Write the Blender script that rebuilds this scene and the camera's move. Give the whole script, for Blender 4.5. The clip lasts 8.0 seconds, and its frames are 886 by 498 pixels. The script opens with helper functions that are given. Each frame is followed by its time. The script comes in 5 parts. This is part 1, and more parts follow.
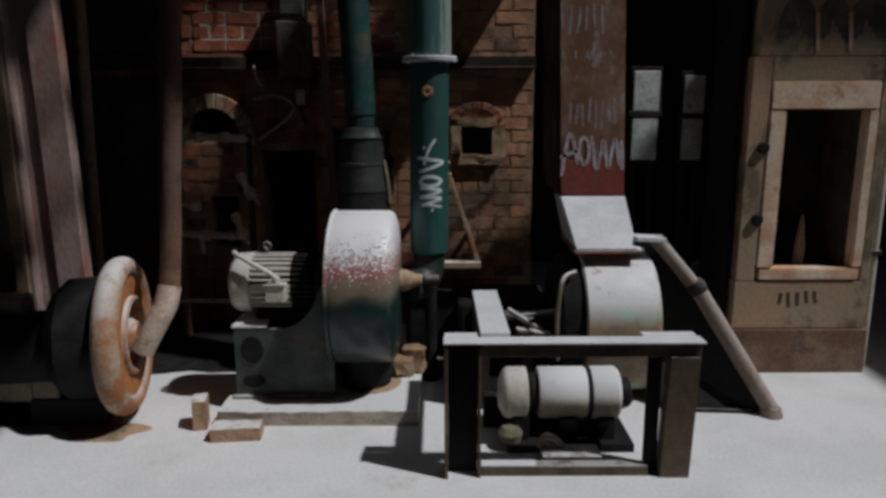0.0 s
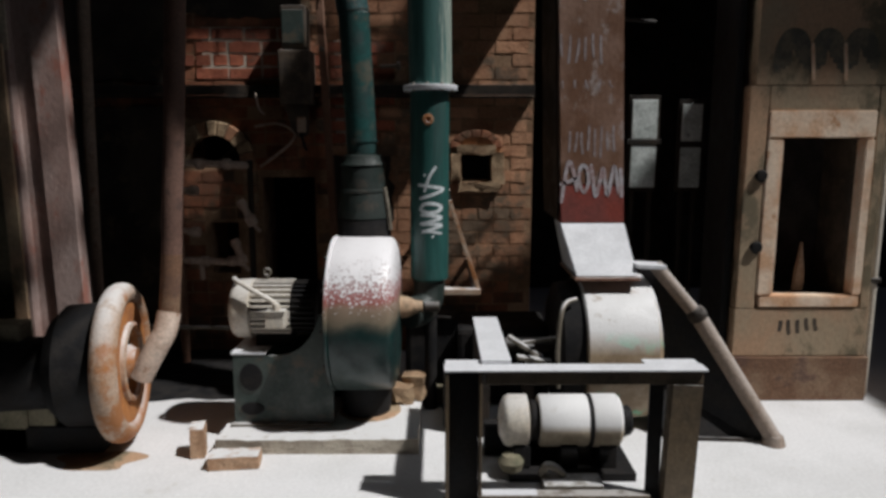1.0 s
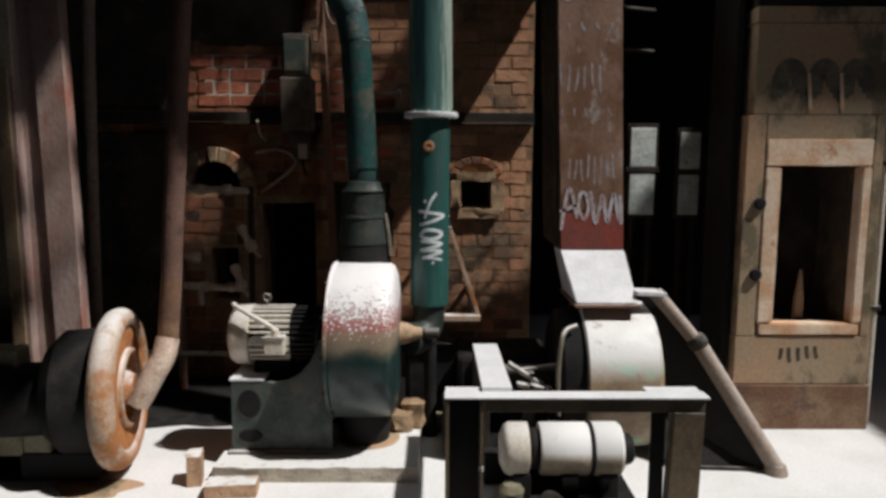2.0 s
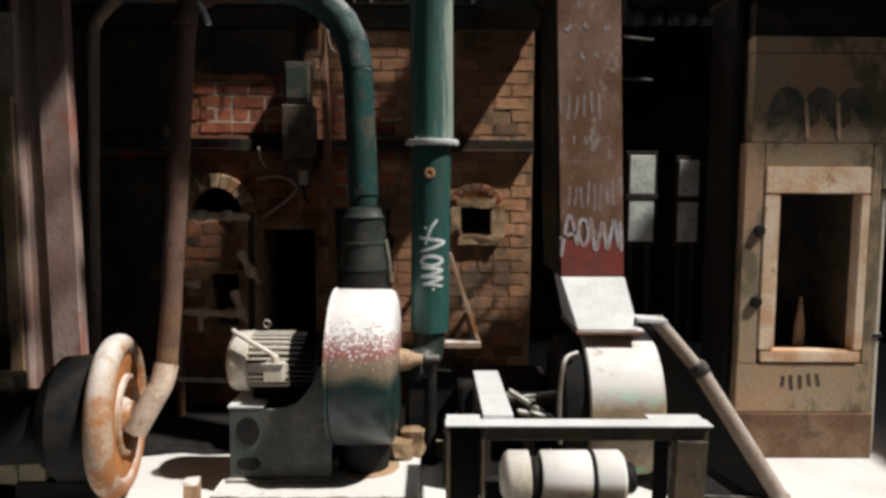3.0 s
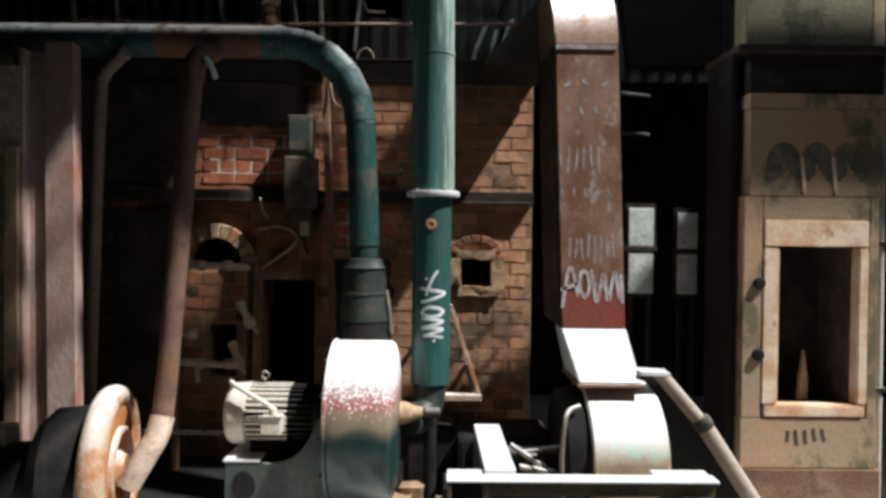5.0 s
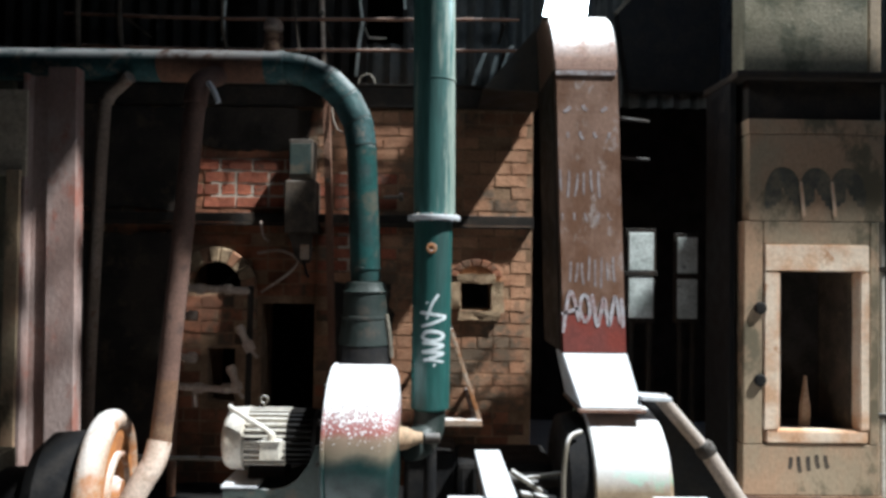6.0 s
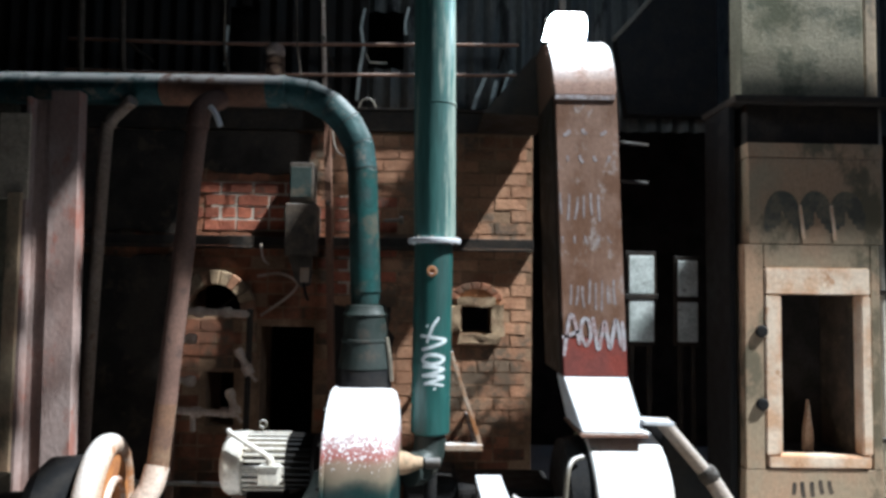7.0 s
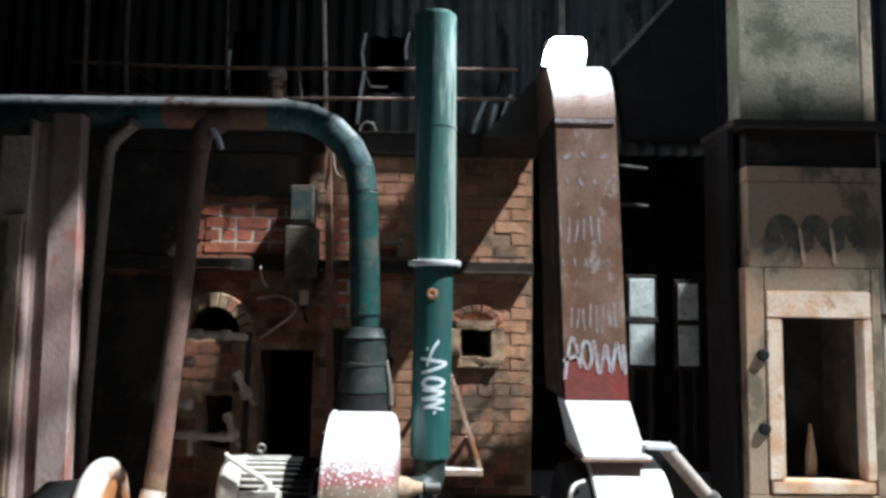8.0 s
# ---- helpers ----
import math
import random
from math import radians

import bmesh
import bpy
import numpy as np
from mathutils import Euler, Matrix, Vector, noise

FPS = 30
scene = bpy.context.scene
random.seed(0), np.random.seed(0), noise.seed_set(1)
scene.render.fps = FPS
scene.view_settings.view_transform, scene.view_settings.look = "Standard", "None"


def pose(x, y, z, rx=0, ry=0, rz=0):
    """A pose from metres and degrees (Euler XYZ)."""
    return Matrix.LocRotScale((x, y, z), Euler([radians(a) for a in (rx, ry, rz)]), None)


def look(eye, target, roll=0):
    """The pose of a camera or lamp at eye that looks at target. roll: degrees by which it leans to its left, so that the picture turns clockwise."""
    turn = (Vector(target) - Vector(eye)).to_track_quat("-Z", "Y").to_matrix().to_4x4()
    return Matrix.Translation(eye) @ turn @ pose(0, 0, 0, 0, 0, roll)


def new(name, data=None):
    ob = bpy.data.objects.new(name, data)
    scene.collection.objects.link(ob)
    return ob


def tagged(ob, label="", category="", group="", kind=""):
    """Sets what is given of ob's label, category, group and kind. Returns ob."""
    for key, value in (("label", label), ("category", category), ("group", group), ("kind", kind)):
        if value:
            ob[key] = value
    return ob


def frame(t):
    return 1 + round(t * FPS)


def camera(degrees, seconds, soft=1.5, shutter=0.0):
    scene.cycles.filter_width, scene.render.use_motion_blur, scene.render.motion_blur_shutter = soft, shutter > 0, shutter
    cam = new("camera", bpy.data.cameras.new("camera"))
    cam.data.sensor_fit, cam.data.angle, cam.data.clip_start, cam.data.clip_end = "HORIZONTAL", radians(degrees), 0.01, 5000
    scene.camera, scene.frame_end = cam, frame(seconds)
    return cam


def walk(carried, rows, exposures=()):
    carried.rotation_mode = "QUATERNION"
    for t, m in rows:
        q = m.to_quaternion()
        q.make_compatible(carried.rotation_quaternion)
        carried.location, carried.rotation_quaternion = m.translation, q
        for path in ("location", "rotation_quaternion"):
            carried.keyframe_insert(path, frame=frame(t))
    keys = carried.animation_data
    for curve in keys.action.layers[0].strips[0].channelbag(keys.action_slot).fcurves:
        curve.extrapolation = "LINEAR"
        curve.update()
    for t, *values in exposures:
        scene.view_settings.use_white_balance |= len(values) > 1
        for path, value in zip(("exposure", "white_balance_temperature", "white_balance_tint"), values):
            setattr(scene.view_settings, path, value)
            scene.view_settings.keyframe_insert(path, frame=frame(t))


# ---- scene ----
cam = camera(65.10, 8.0, soft=3.1)
# seconds, x, y, z, yaw, pitch, roll: a slow tilt upwards from a stand
ROWS = [
    (0, 0.0000, 0.0000, 1.5700, -0.000, -11.628, -0.190),
    (0.5, -0.0068, -0.0019, 1.5705, -0.085, -10.513, -0.081),
    (1, -0.0133, -0.0035, 1.5708, -0.191, -9.427, -0.046),
    (1.5, -0.0196, -0.0050, 1.5710, -0.277, -8.345, 0.097),
    (3, -0.0374, -0.0080, 1.5705, -0.497, -5.071, 0.318),
    (3.5, -0.0429, -0.0085, 1.5701, -0.560, -3.988, 0.374),
    (4, -0.0481, -0.0089, 1.5694, -0.622, -2.921, 0.450),
    (4.5, -0.0532, -0.0090, 1.5686, -0.666, -1.844, 0.531),
    (6, -0.0671, -0.0080, 1.5652, -0.782, 1.191, 0.738),
    (6.5, -0.0713, -0.0072, 1.5637, -0.831, 2.205, 0.729),
    (7, -0.0753, -0.0063, 1.5621, -0.850, 3.131, 0.773),
    (7.5, -0.0791, -0.0050, 1.5603, -0.886, 4.132, 0.787),
    (8, -0.0827, -0.0036, 1.5583, -0.915, 5.055, 0.854),
]
# seconds, stops, kelvin, tint: the film brightens and cools as the camera lifts
EXPOSURES = [(0.0, -1.0, 6300, 10), (0.5, -0.45, 6400, 10), (1.0, -0.32, 6500, 10), (1.5, -0.2, 6600, 10), (3.0, 0.18, 7100, 10), (4.5, 0.58, 6900, 9), (6.0, 0.92, 6050, 4), (8.0, 1.16, 5800, 3)]


def axes_pose(x, y, z, yaw, pitch, roll):
    """Looks along +y, turned left by yaw, up by pitch and leaning left by roll."""
    a, b = radians(yaw), radians(pitch)
    ahead = Vector((-math.sin(a) * math.cos(b), math.cos(a) * math.cos(b), math.sin(b)))
    return look((x, y, z), Vector((x, y, z)) + ahead, roll)


walk(cam, [(t, axes_pose(*row)) for t, *row in ROWS], EXPOSURES)

# ---- light ----
SUN = Vector((0.52, -0.22, 0.84)).normalized()
world = bpy.data.worlds.new("sky")
scene.world = world
world.use_nodes = True
wn = world.node_tree.nodes
sky = wn.new("ShaderNodeTexSky")
sky.sky_type, sky.sun_disc = "NISHITA", False
sky.sun_elevation = math.asin(SUN.z)
sky.sun_rotation = math.atan2(SUN.x, SUN.y)
world.node_tree.links.new(sky.outputs[0], wn["Background"].inputs[0])
wn["Background"].inputs[1].default_value = 0.04
sun = new("sun", bpy.data.lights.new("sun", "SUN"))
sun.data.energy, sun.data.angle, sun.data.color = 5.0, radians(1.4), (1.0, 0.985, 0.965)
sun.matrix_world = look(SUN * 20, (0, 0, 0))


# ---- materials ----
def surface(name, base, second, scale=6.0, rough=0.7, metal=0.0, bump=0.25, spots=None, dust=0.0, dust_at=(0.25, 0.85), grain=60.0,
            stretch=(1, 1, 1), island=0.0, grit=0.22, low=0.42, high=0.6, cover=(0.3, 0.5)):
    """A worn surface: two colours in patches, a fine grain, optional spots (colour, scale, share) and dust on what faces up."""
    m = bpy.data.materials.new(name)
    m.use_nodes = True
    nt, n = m.node_tree, m.node_tree.nodes
    link = nt.links.new
    bsdf = n["Principled BSDF"]
    geo = n.new("ShaderNodeNewGeometry")
    place = n.new("ShaderNodeMapping")
    place.inputs["Scale"].default_value = stretch
    link(geo.outputs["Position"], place.inputs["Vector"])

    def cloud(size, detail=5.0, lo=0.0, hi=1.0, rough_=0.6):
        t = n.new("ShaderNodeTexNoise")
        t.inputs["Scale"].default_value, t.inputs["Detail"].default_value = size, detail
        t.inputs["Roughness"].default_value = rough_
        link(place.outputs[0], t.inputs["Vector"])
        r = n.new("ShaderNodeMapRange")
        r.inputs["From Min"].default_value, r.inputs["From Max"].default_value = lo, hi
        link(t.outputs["Fac"], r.inputs["Value"])
        return r.outputs[0]

    def blend(fac, a, b, kind="MIX"):
        x = n.new("ShaderNodeMix")
        x.data_type, x.blend_type = "RGBA", kind
        for value, socket in ((fac, x.inputs[0]), (a, x.inputs[6]), (b, x.inputs[7])):
            if isinstance(value, (int, float)):
                socket.default_value = value
            elif isinstance(value, tuple):
                socket.default_value = (*value, 1)
            else:
                link(value, socket)
        return x.outputs[2]

    patches = cloud(scale, 6, low, high)
    colour = blend(patches, tuple(base), tuple(second))
    fine = cloud(grain, 4, 0.3, 0.75)
    tone = n.new("ShaderNodeMapRange")
    tone.inputs["To Min"].default_value, tone.inputs["To Max"].default_value = 1 - grit * 1.2, 1 + grit
    link(fine, tone.inputs["Value"])
    grey = n.new("ShaderNodeCombineColor")
    for i in range(3):
        link(tone.outputs[0], grey.inputs[i])
    colour = blend(1.0, colour, grey.outputs[0], "MULTIPLY")
    if spots:
        tint, size, share = spots
        colour = blend(cloud(size, 7, 1 - share - 0.04, 1 - share + 0.04, 0.7), colour, tuple(tint))
    if island:
        shade = n.new("ShaderNodeMapRange")
        shade.inputs["To Min"].default_value, shade.inputs["To Max"].default_value = 1 - island, 1 + island
        info = n.new("ShaderNodeObjectInfo")
        both = n.new("ShaderNodeMath")
        both.operation = "ADD"
        link(info.outputs["Random"], both.inputs[0])
        link(geo.outputs["Random Per Island"], both.inputs[1])
        wrap = n.new("ShaderNodeMath")
        wrap.operation = "FRACT"
        link(both.outputs[0], wrap.inputs[0])
        link(wrap.outputs[0], shade.inputs["Value"])
        g2 = n.new("ShaderNodeCombineColor")
        for i in range(3):
            link(shade.outputs[0], g2.inputs[i])
        colour = blend(1.0, colour, g2.outputs[0], "MULTIPLY")
    if dust:
        split = n.new("ShaderNodeSeparateXYZ")
        link(geo.outputs["Normal"], split.inputs[0])
        up = n.new("ShaderNodeMapRange")
        up.inputs["From Min"].default_value, up.inputs["From Max"].default_value = dust_at
        link(split.outputs["Z"], up.inputs["Value"])
        lay = n.new("ShaderNodeMath")
        lay.operation = "MULTIPLY"
        link(up.outputs[0], lay.inputs[0])
        link(cloud(14, 5, *cover), lay.inputs[1])
        much = n.new("ShaderNodeMath")
        much.operation = "MULTIPLY"
        link(lay.outputs[0], much.inputs[0])
        much.inputs[1].default_value = dust
        colour = blend(much.outputs[0], colour, (0.64, 0.64, 0.645))
    link(colour, bsdf.inputs["Base Color"])
    bsdf.inputs["Metallic"].default_value = metal
    ro = n.new("ShaderNodeMapRange")
    ro.inputs["To Min"].default_value, ro.inputs["To Max"].default_value = max(rough - 0.12, 0.05), min(rough + 0.15, 1)
    link(patches, ro.inputs["Value"])
    link(ro.outputs[0], bsdf.inputs["Roughness"])
    if bump:
        b = n.new("ShaderNodeBump")
        b.inputs["Strength"].default_value, b.inputs["Distance"].default_value = bump, 0.004
        link(fine, b.inputs["Height"])
        link(b.outputs[0], bsdf.inputs["Normal"])
    return m


CONCRETE = surface("dusty_concrete", (0.67, 0.67, 0.68), (0.60, 0.60, 0.605), 1.6, 0.9, bump=0.2, spots=((0.52, 0.51, 0.49), 2.5, 0.36), grit=0.09)
PLINTH = surface("rough_concrete", (0.44, 0.39, 0.32), (0.32, 0.275, 0.22), 9, 0.9, bump=0.6, spots=((0.13, 0.11, 0.09), 22, 0.33), dust=1.0, dust_at=(0.3, 0.75), grit=0.14, cover=(0.2, 0.42))
LOOSEBRICK = surface("dusty_fire_brick", (0.44, 0.28, 0.175), (0.34, 0.20, 0.12), 12, 0.9, bump=0.6, spots=((0.16, 0.10, 0.065), 40, 0.36), dust=1.0, dust_at=(0.4, 0.85))
RUSTTAN = surface("tan_brown_rust", (0.22, 0.135, 0.082), (0.16, 0.085, 0.05), 5, 0.85, bump=0.5, spots=((0.11, 0.06, 0.042), 6, 0.44))
RUSTDARK = surface("dark_brown_rust", (0.10, 0.052, 0.038), (0.145, 0.08, 0.06), 5, 0.85, bump=0.5, spots=((0.07, 0.04, 0.032), 7, 0.4))
BRICK = surface("old_brick", (0.34, 0.125, 0.062), (0.21, 0.09, 0.05), 5, 0.9, bump=0.6, spots=((0.12, 0.08, 0.05), 2.4, 0.47), island=0.35)
BRICK_RED = surface("clean_red_brick", (0.42, 0.13, 0.07), (0.32, 0.095, 0.055), 9, 0.9, bump=0.6, spots=((0.16, 0.08, 0.055), 5, 0.40), island=0.3)
SOOT_SHADE = surface("soot_and_shade_coat", (0.05, 0.036, 0.026), (0.024, 0.019, 0.015), 3, 0.95, bump=0.5, spots=((0.075, 0.05, 0.034), 5, 0.4))
DULLBROWN = surface("dull_brown_paint", (0.085, 0.06, 0.042), (0.055, 0.042, 0.032), 7, 0.8, bump=0.3, spots=((0.12, 0.09, 0.06), 9, 0.42), dust=0.3)
# dark copy of the sheet iron, for sheets and pegs out of the light
SHADESHEET = surface("shaded_sheet_iron", (0.022, 0.02, 0.019), (0.038, 0.031, 0.027), 4, 0.8, bump=0.2)
FLAKEGREEN = surface("flaking_green_enamel", (0.02, 0.085, 0.088), (0.014, 0.05, 0.052), 7, 0.7, bump=0.3, spots=((0.15, 0.13, 0.105), 8, 0.43), dust=0.75, dust_at=(0.1, 0.55))
ELBOWGREEN = surface("weathered_green_enamel", (0.014, 0.062, 0.064), (0.01, 0.038, 0.04), 7, 0.75, bump=0.3, spots=((0.11, 0.10, 0.085), 8, 0.36), dust=0.5, dust_at=(0.3, 0.7))
FLAKERUST = surface("dusty_rust_paint", (0.17, 0.075, 0.042), (0.12, 0.06, 0.04), 6, 0.85, bump=0.4, dust=0.75, dust_at=(0.1, 0.55))
DARKGREEN = surface("grimy_dark_green_enamel", (0.014, 0.024, 0.021), (0.02, 0.028, 0.025), 8, 0.65, bump=0.25, spots=((0.045, 0.038, 0.03), 9, 0.4))
BRICK_TAN = surface("tan_brick", (0.46, 0.245, 0.14), (0.33, 0.16, 0.09), 3, 0.9, bump=0.5, spots=((0.17, 0.115, 0.075), 2.6, 0.44), island=0.22)
BRICK_PALE = surface("fire_brick", (0.50, 0.37, 0.27), (0.40, 0.26, 0.18), 9, 0.9, bump=0.6, island=0.2)
MORTAR = surface("mortar", (0.36, 0.225, 0.135), (0.21, 0.12, 0.068), 4, 0.95, bump=0.5)
POINTING = surface("lime_pointing", (0.62, 0.55, 0.46), (0.50, 0.41, 0.32), 9, 0.95, bump=0.4)
DARKPLASTER = surface("near_black_plaster", (0.045, 0.038, 0.034), (0.025, 0.022, 0.02), 4, 0.9, bump=0.4)
GREYGREEN = surface("faded_green_paint", (0.052, 0.066, 0.058), (0.028, 0.045, 0.04), 6, 0.5, bump=0.2, spots=((0.085, 0.07, 0.05), 8, 0.4), dust=0.6)
GREEN = surface("green_enamel", (0.02, 0.07, 0.066), (0.012, 0.036, 0.034), 7, 0.4, bump=0.15, spots=((0.075, 0.075, 0.06), 6, 0.42), dust=0.6)
TEALDARK = surface("dark_teal_enamel", (0.024, 0.088, 0.08), (0.016, 0.058, 0.053), 6, 0.45, bump=0.12, spots=((0.10, 0.125, 0.10), 8, 0.37), stretch=(1, 1, 0.12))
TEAL = surface("teal_enamel", (0.052, 0.15, 0.137), (0.032, 0.10, 0.093), 6, 0.56, bump=0.12, spots=((0.25, 0.295, 0.255), 7, 0.46), stretch=(1, 1, 0.09))
RUST = surface("rusted_steel", (0.17, 0.075, 0.042), (0.22, 0.12, 0.08), 6, 0.85, bump=0.5, spots=((0.10, 0.05, 0.035), 9, 0.4), dust=0.4)
RUST_PALE = surface("pale_rusted_steel", (0.38, 0.245, 0.16), (0.44, 0.335, 0.26), 6, 0.85, bump=0.5, spots=((0.34, 0.14, 0.05), 4, 0.50), dust=0.8)
DUCTRED = surface("brown_duct_paint", (0.17, 0.085, 0.05), (0.26, 0.15, 0.105), 5, 0.6, bump=0.25, spots=((0.34, 0.28, 0.26), 8, 0.41), stretch=(1, 1, 0.6), dust=0.9, grit=0.15)
# white on the bend's top is dust plus painted sun glare
DUCTTOP = surface("dust_and_glare_duct_paint", (0.19, 0.09, 0.058), (0.26, 0.15, 0.11), 5, 0.6, bump=0.3, dust=1.0, dust_at=(0.15, 0.6))
REDBAND = surface("red_lead_paint", (0.26, 0.055, 0.04), (0.20, 0.05, 0.04), 7, 0.6, bump=0.2)
WHITEWASH = surface("dusty_sheet_metal", (0.64, 0.65, 0.68), (0.55, 0.56, 0.585), 4, 0.75, bump=0.2, spots=((0.44, 0.42, 0.39), 13, 0.28), grit=0.08)
# serves real black parts and also shade painted into hollows
BLACK = surface("rubber_and_shade_black", (0.012, 0.012, 0.013), (0.022, 0.02, 0.019), 12, 0.75, bump=0.2)
IRON = surface("dark_iron", (0.03, 0.026, 0.023), (0.055, 0.042, 0.033), 9, 0.65, bump=0.3, dust=0.25)
FRAMEPAINT = surface("brown_frame_paint", (0.105, 0.074, 0.042), (0.062, 0.044, 0.026), 6, 0.6, bump=0.3, spots=((0.19, 0.145, 0.10), 14, 0.3), dust=0.5)
STEEL = surface("grey_steel", (0.20, 0.175, 0.14), (0.14, 0.12, 0.09), 6, 0.55, metal=0.2, bump=0.3, spots=((0.12, 0.07, 0.04), 14, 0.33), dust=0.9, dust_at=(0.35, 0.9))
ORANGE_RUST = surface("orange_rust", (0.46, 0.18, 0.05), (0.32, 0.12, 0.04), 8, 0.85, bump=0.4, spots=((0.48, 0.33, 0.22), 5, 0.36))
PALEPIPE_DARK = surface("tan_pipe_paint", (0.22, 0.165, 0.125), (0.28, 0.22, 0.18), 6, 0.8, bump=0.4, spots=((0.16, 0.08, 0.045), 8, 0.36), dust=0.5)
PALEPIPE = surface("scaled_pipe", (0.60, 0.48, 0.40), (0.46, 0.34, 0.27), 12, 0.8, bump=0.4, spots=((0.28, 0.15, 0.09), 16, 0.36))
CREAM = surface("cream_enamel", (0.62, 0.58, 0.51), (0.52, 0.46, 0.38), 6, 0.5, bump=0.15, spots=((0.20, 0.13, 0.08), 22, 0.3), dust=0.6)
OVENPLATE = surface("oven_plate", (0.35, 0.265, 0.175), (0.42, 0.265, 0.165), 3.5, 0.75, bump=0.3, spots=((0.15, 0.12, 0.075), 3.2, 0.44), stretch=(1, 1, 0.6), grit=0.16)
OVENFRAME = surface("oven_frame", (0.78, 0.62, 0.48), (0.64, 0.39, 0.24), 4.5, 0.7, bump=0.3, spots=((0.46, 0.22, 0.10), 5, 0.38), grit=0.12)
PLASTER = surface("grey_plaster", (0.25, 0.22, 0.15), (0.175, 0.155, 0.105), 2.2, 0.9, bump=0.4, spots=((0.09, 0.09, 0.055), 1.8, 0.44))
SHEET = surface("corrugated_iron", (0.14, 0.155, 0.155), (0.24, 0.235, 0.22), 4, 0.6, metal=0.3, bump=0.2, spots=((0.05, 0.05, 0.05), 7, 0.4), stretch=(1, 1, 0.3))
POSTPAINT = surface("flaking_pink_paint", (0.30, 0.20, 0.175), (0.38, 0.285, 0.26), 4, 0.75, bump=0.3, spots=((0.30, 0.13, 0.10), 5, 0.42), stretch=(1, 1, 0.55), grit=0.14)
WHITEPAINT = surface("white_spray_paint", (0.62, 0.66, 0.68), (0.54, 0.58, 0.60), 14, 0.6, bump=0.1)
TAGPAINT = surface("thin_white_spray_paint", (0.52, 0.50, 0.53), (0.38, 0.27, 0.27), 26, 0.6, bump=0.1)
FAINTPAINT = surface("faded_spray_paint", (0.36, 0.32, 0.33), (0.24, 0.18, 0.17), 22, 0.6, bump=0.1)
BLACKPAINT = surface("black_spray_paint", (0.095, 0.09, 0.07), (0.19, 0.155, 0.11), 12, 0.7, bump=0.1)
PAPER = surface("grey_board", (0.66, 0.71, 0.69), (0.46, 0.51, 0.49), 8, 0.8, bump=0.2, spots=((0.12, 0.13, 0.13), 9, 0.36))


for dull in (BLACK, IRON, DARKPLASTER):
    dull.node_tree.nodes["Principled BSDF"].inputs["Specular IOR Level"].default_value = 0.15


# ---- mesh helpers ----
def thing(name, at, label, category, group="", kind=""):
    return tagged(move(new(name), at), label, category, group, kind)


def move(ob, at):
    ob.location = at
    return ob


def origin(ob):
    """The world place of a thing or part, whose parents only shift."""
    at = Vector(ob.location)
    while ob.parent:
        ob = ob.parent
        at += ob.location
    return at


def part(name, bm, material, parent=None, label="", smooth=False):
    """Links a mesh drawn in world metres, as one object under its thing."""
    bmesh.ops.recalc_face_normals(bm, faces=bm.faces)
    if parent:
        bmesh.ops.translate(bm, verts=bm.verts, vec=-origin(parent))
    data = bpy.data.meshes.new(name)
    bm.to_mesh(data)
    bm.free()
    if smooth:
        data.shade_smooth()
        data.set_sharp_from_angle(angle=radians(38))
    data.materials.append(material)
    ob = new(name, data)
    if parent:
        ob.parent = parent
    return tagged(ob, label)


def fresh():
    return bmesh.new()


def box(bm, x0, x1, y0, y1, z0, z1, bevel=0.0, turn=None):
    """An upright block; turn: a matrix about its centre."""
    c = Vector(((x0 + x1) / 2, (y0 + y1) / 2, (z0 + z1) / 2))
    m = Matrix.Translation(c) @ (turn or Matrix()) @ Matrix.Diagonal((x1 - x0, y1 - y0, z1 - z0, 1))
    made = bmesh.ops.create_cube(bm, size=1, matrix=m)
    if bevel:
        edges = list({e for v in made["verts"] for e in v.link_edges})
        bmesh.ops.bevel(bm, geom=edges, offset=bevel, segments=2, affect="EDGES", profile=0.6)
    return bm


def bar(bm, p, q, width, height, bevel=0.0, up=(0, 0, 1)):
    """A rectangular bar from p to q."""
    p, q = Vector(p), Vector(q)
    d = (q - p).normalized()
    side = d.cross(Vector(up)).normalized()
    top = side.cross(d)
    turn = Matrix((side, d, top)).transposed().to_4x4()
    m = Matrix.Translation((p + q) / 2) @ turn @ Matrix.Diagonal((width, (q - p).length, height, 1))
    made = bmesh.ops.create_cube(bm, size=1, matrix=m)
    if bevel:
        edges = list({e for v in made["verts"] for e in v.link_edges})
        bmesh.ops.bevel(bm, geom=edges, offset=bevel, segments=2, affect="EDGES", profile=0.6)
    return bm


def lathe(bm, profile, at, axis=(0, 0, 1), seg=40, arc=None):
    """Turns a profile of (along, radius) pairs about an axis through at."""
    axis = Vector(axis).normalized()
    turn = axis.to_track_quat("Z", "Y").to_matrix()
    rings = []
    for along, r in profile:
        if r < 1e-5:
            rings.append([bm.verts.new(Vector(at) + axis * along)])
        else:
            rings.append([bm.verts.new(Vector(at) + turn @ Vector((r * math.cos(i * math.tau / seg), r * math.sin(i * math.tau / seg), along))) for i in range(seg)])
    for a, b in zip(rings, rings[1:]):
        for i in range(seg):
            j = (i + 1) % seg
            if len(a) == 1 and len(b) == 1:
                continue
            if len(a) == 1:
                bm.faces.new((a[0], b[i], b[j]))
            elif len(b) == 1:
                bm.faces.new((a[i], a[j], b[0]))
            else:
                bm.faces.new((a[i], a[j], b[j], b[i]))
    return bm


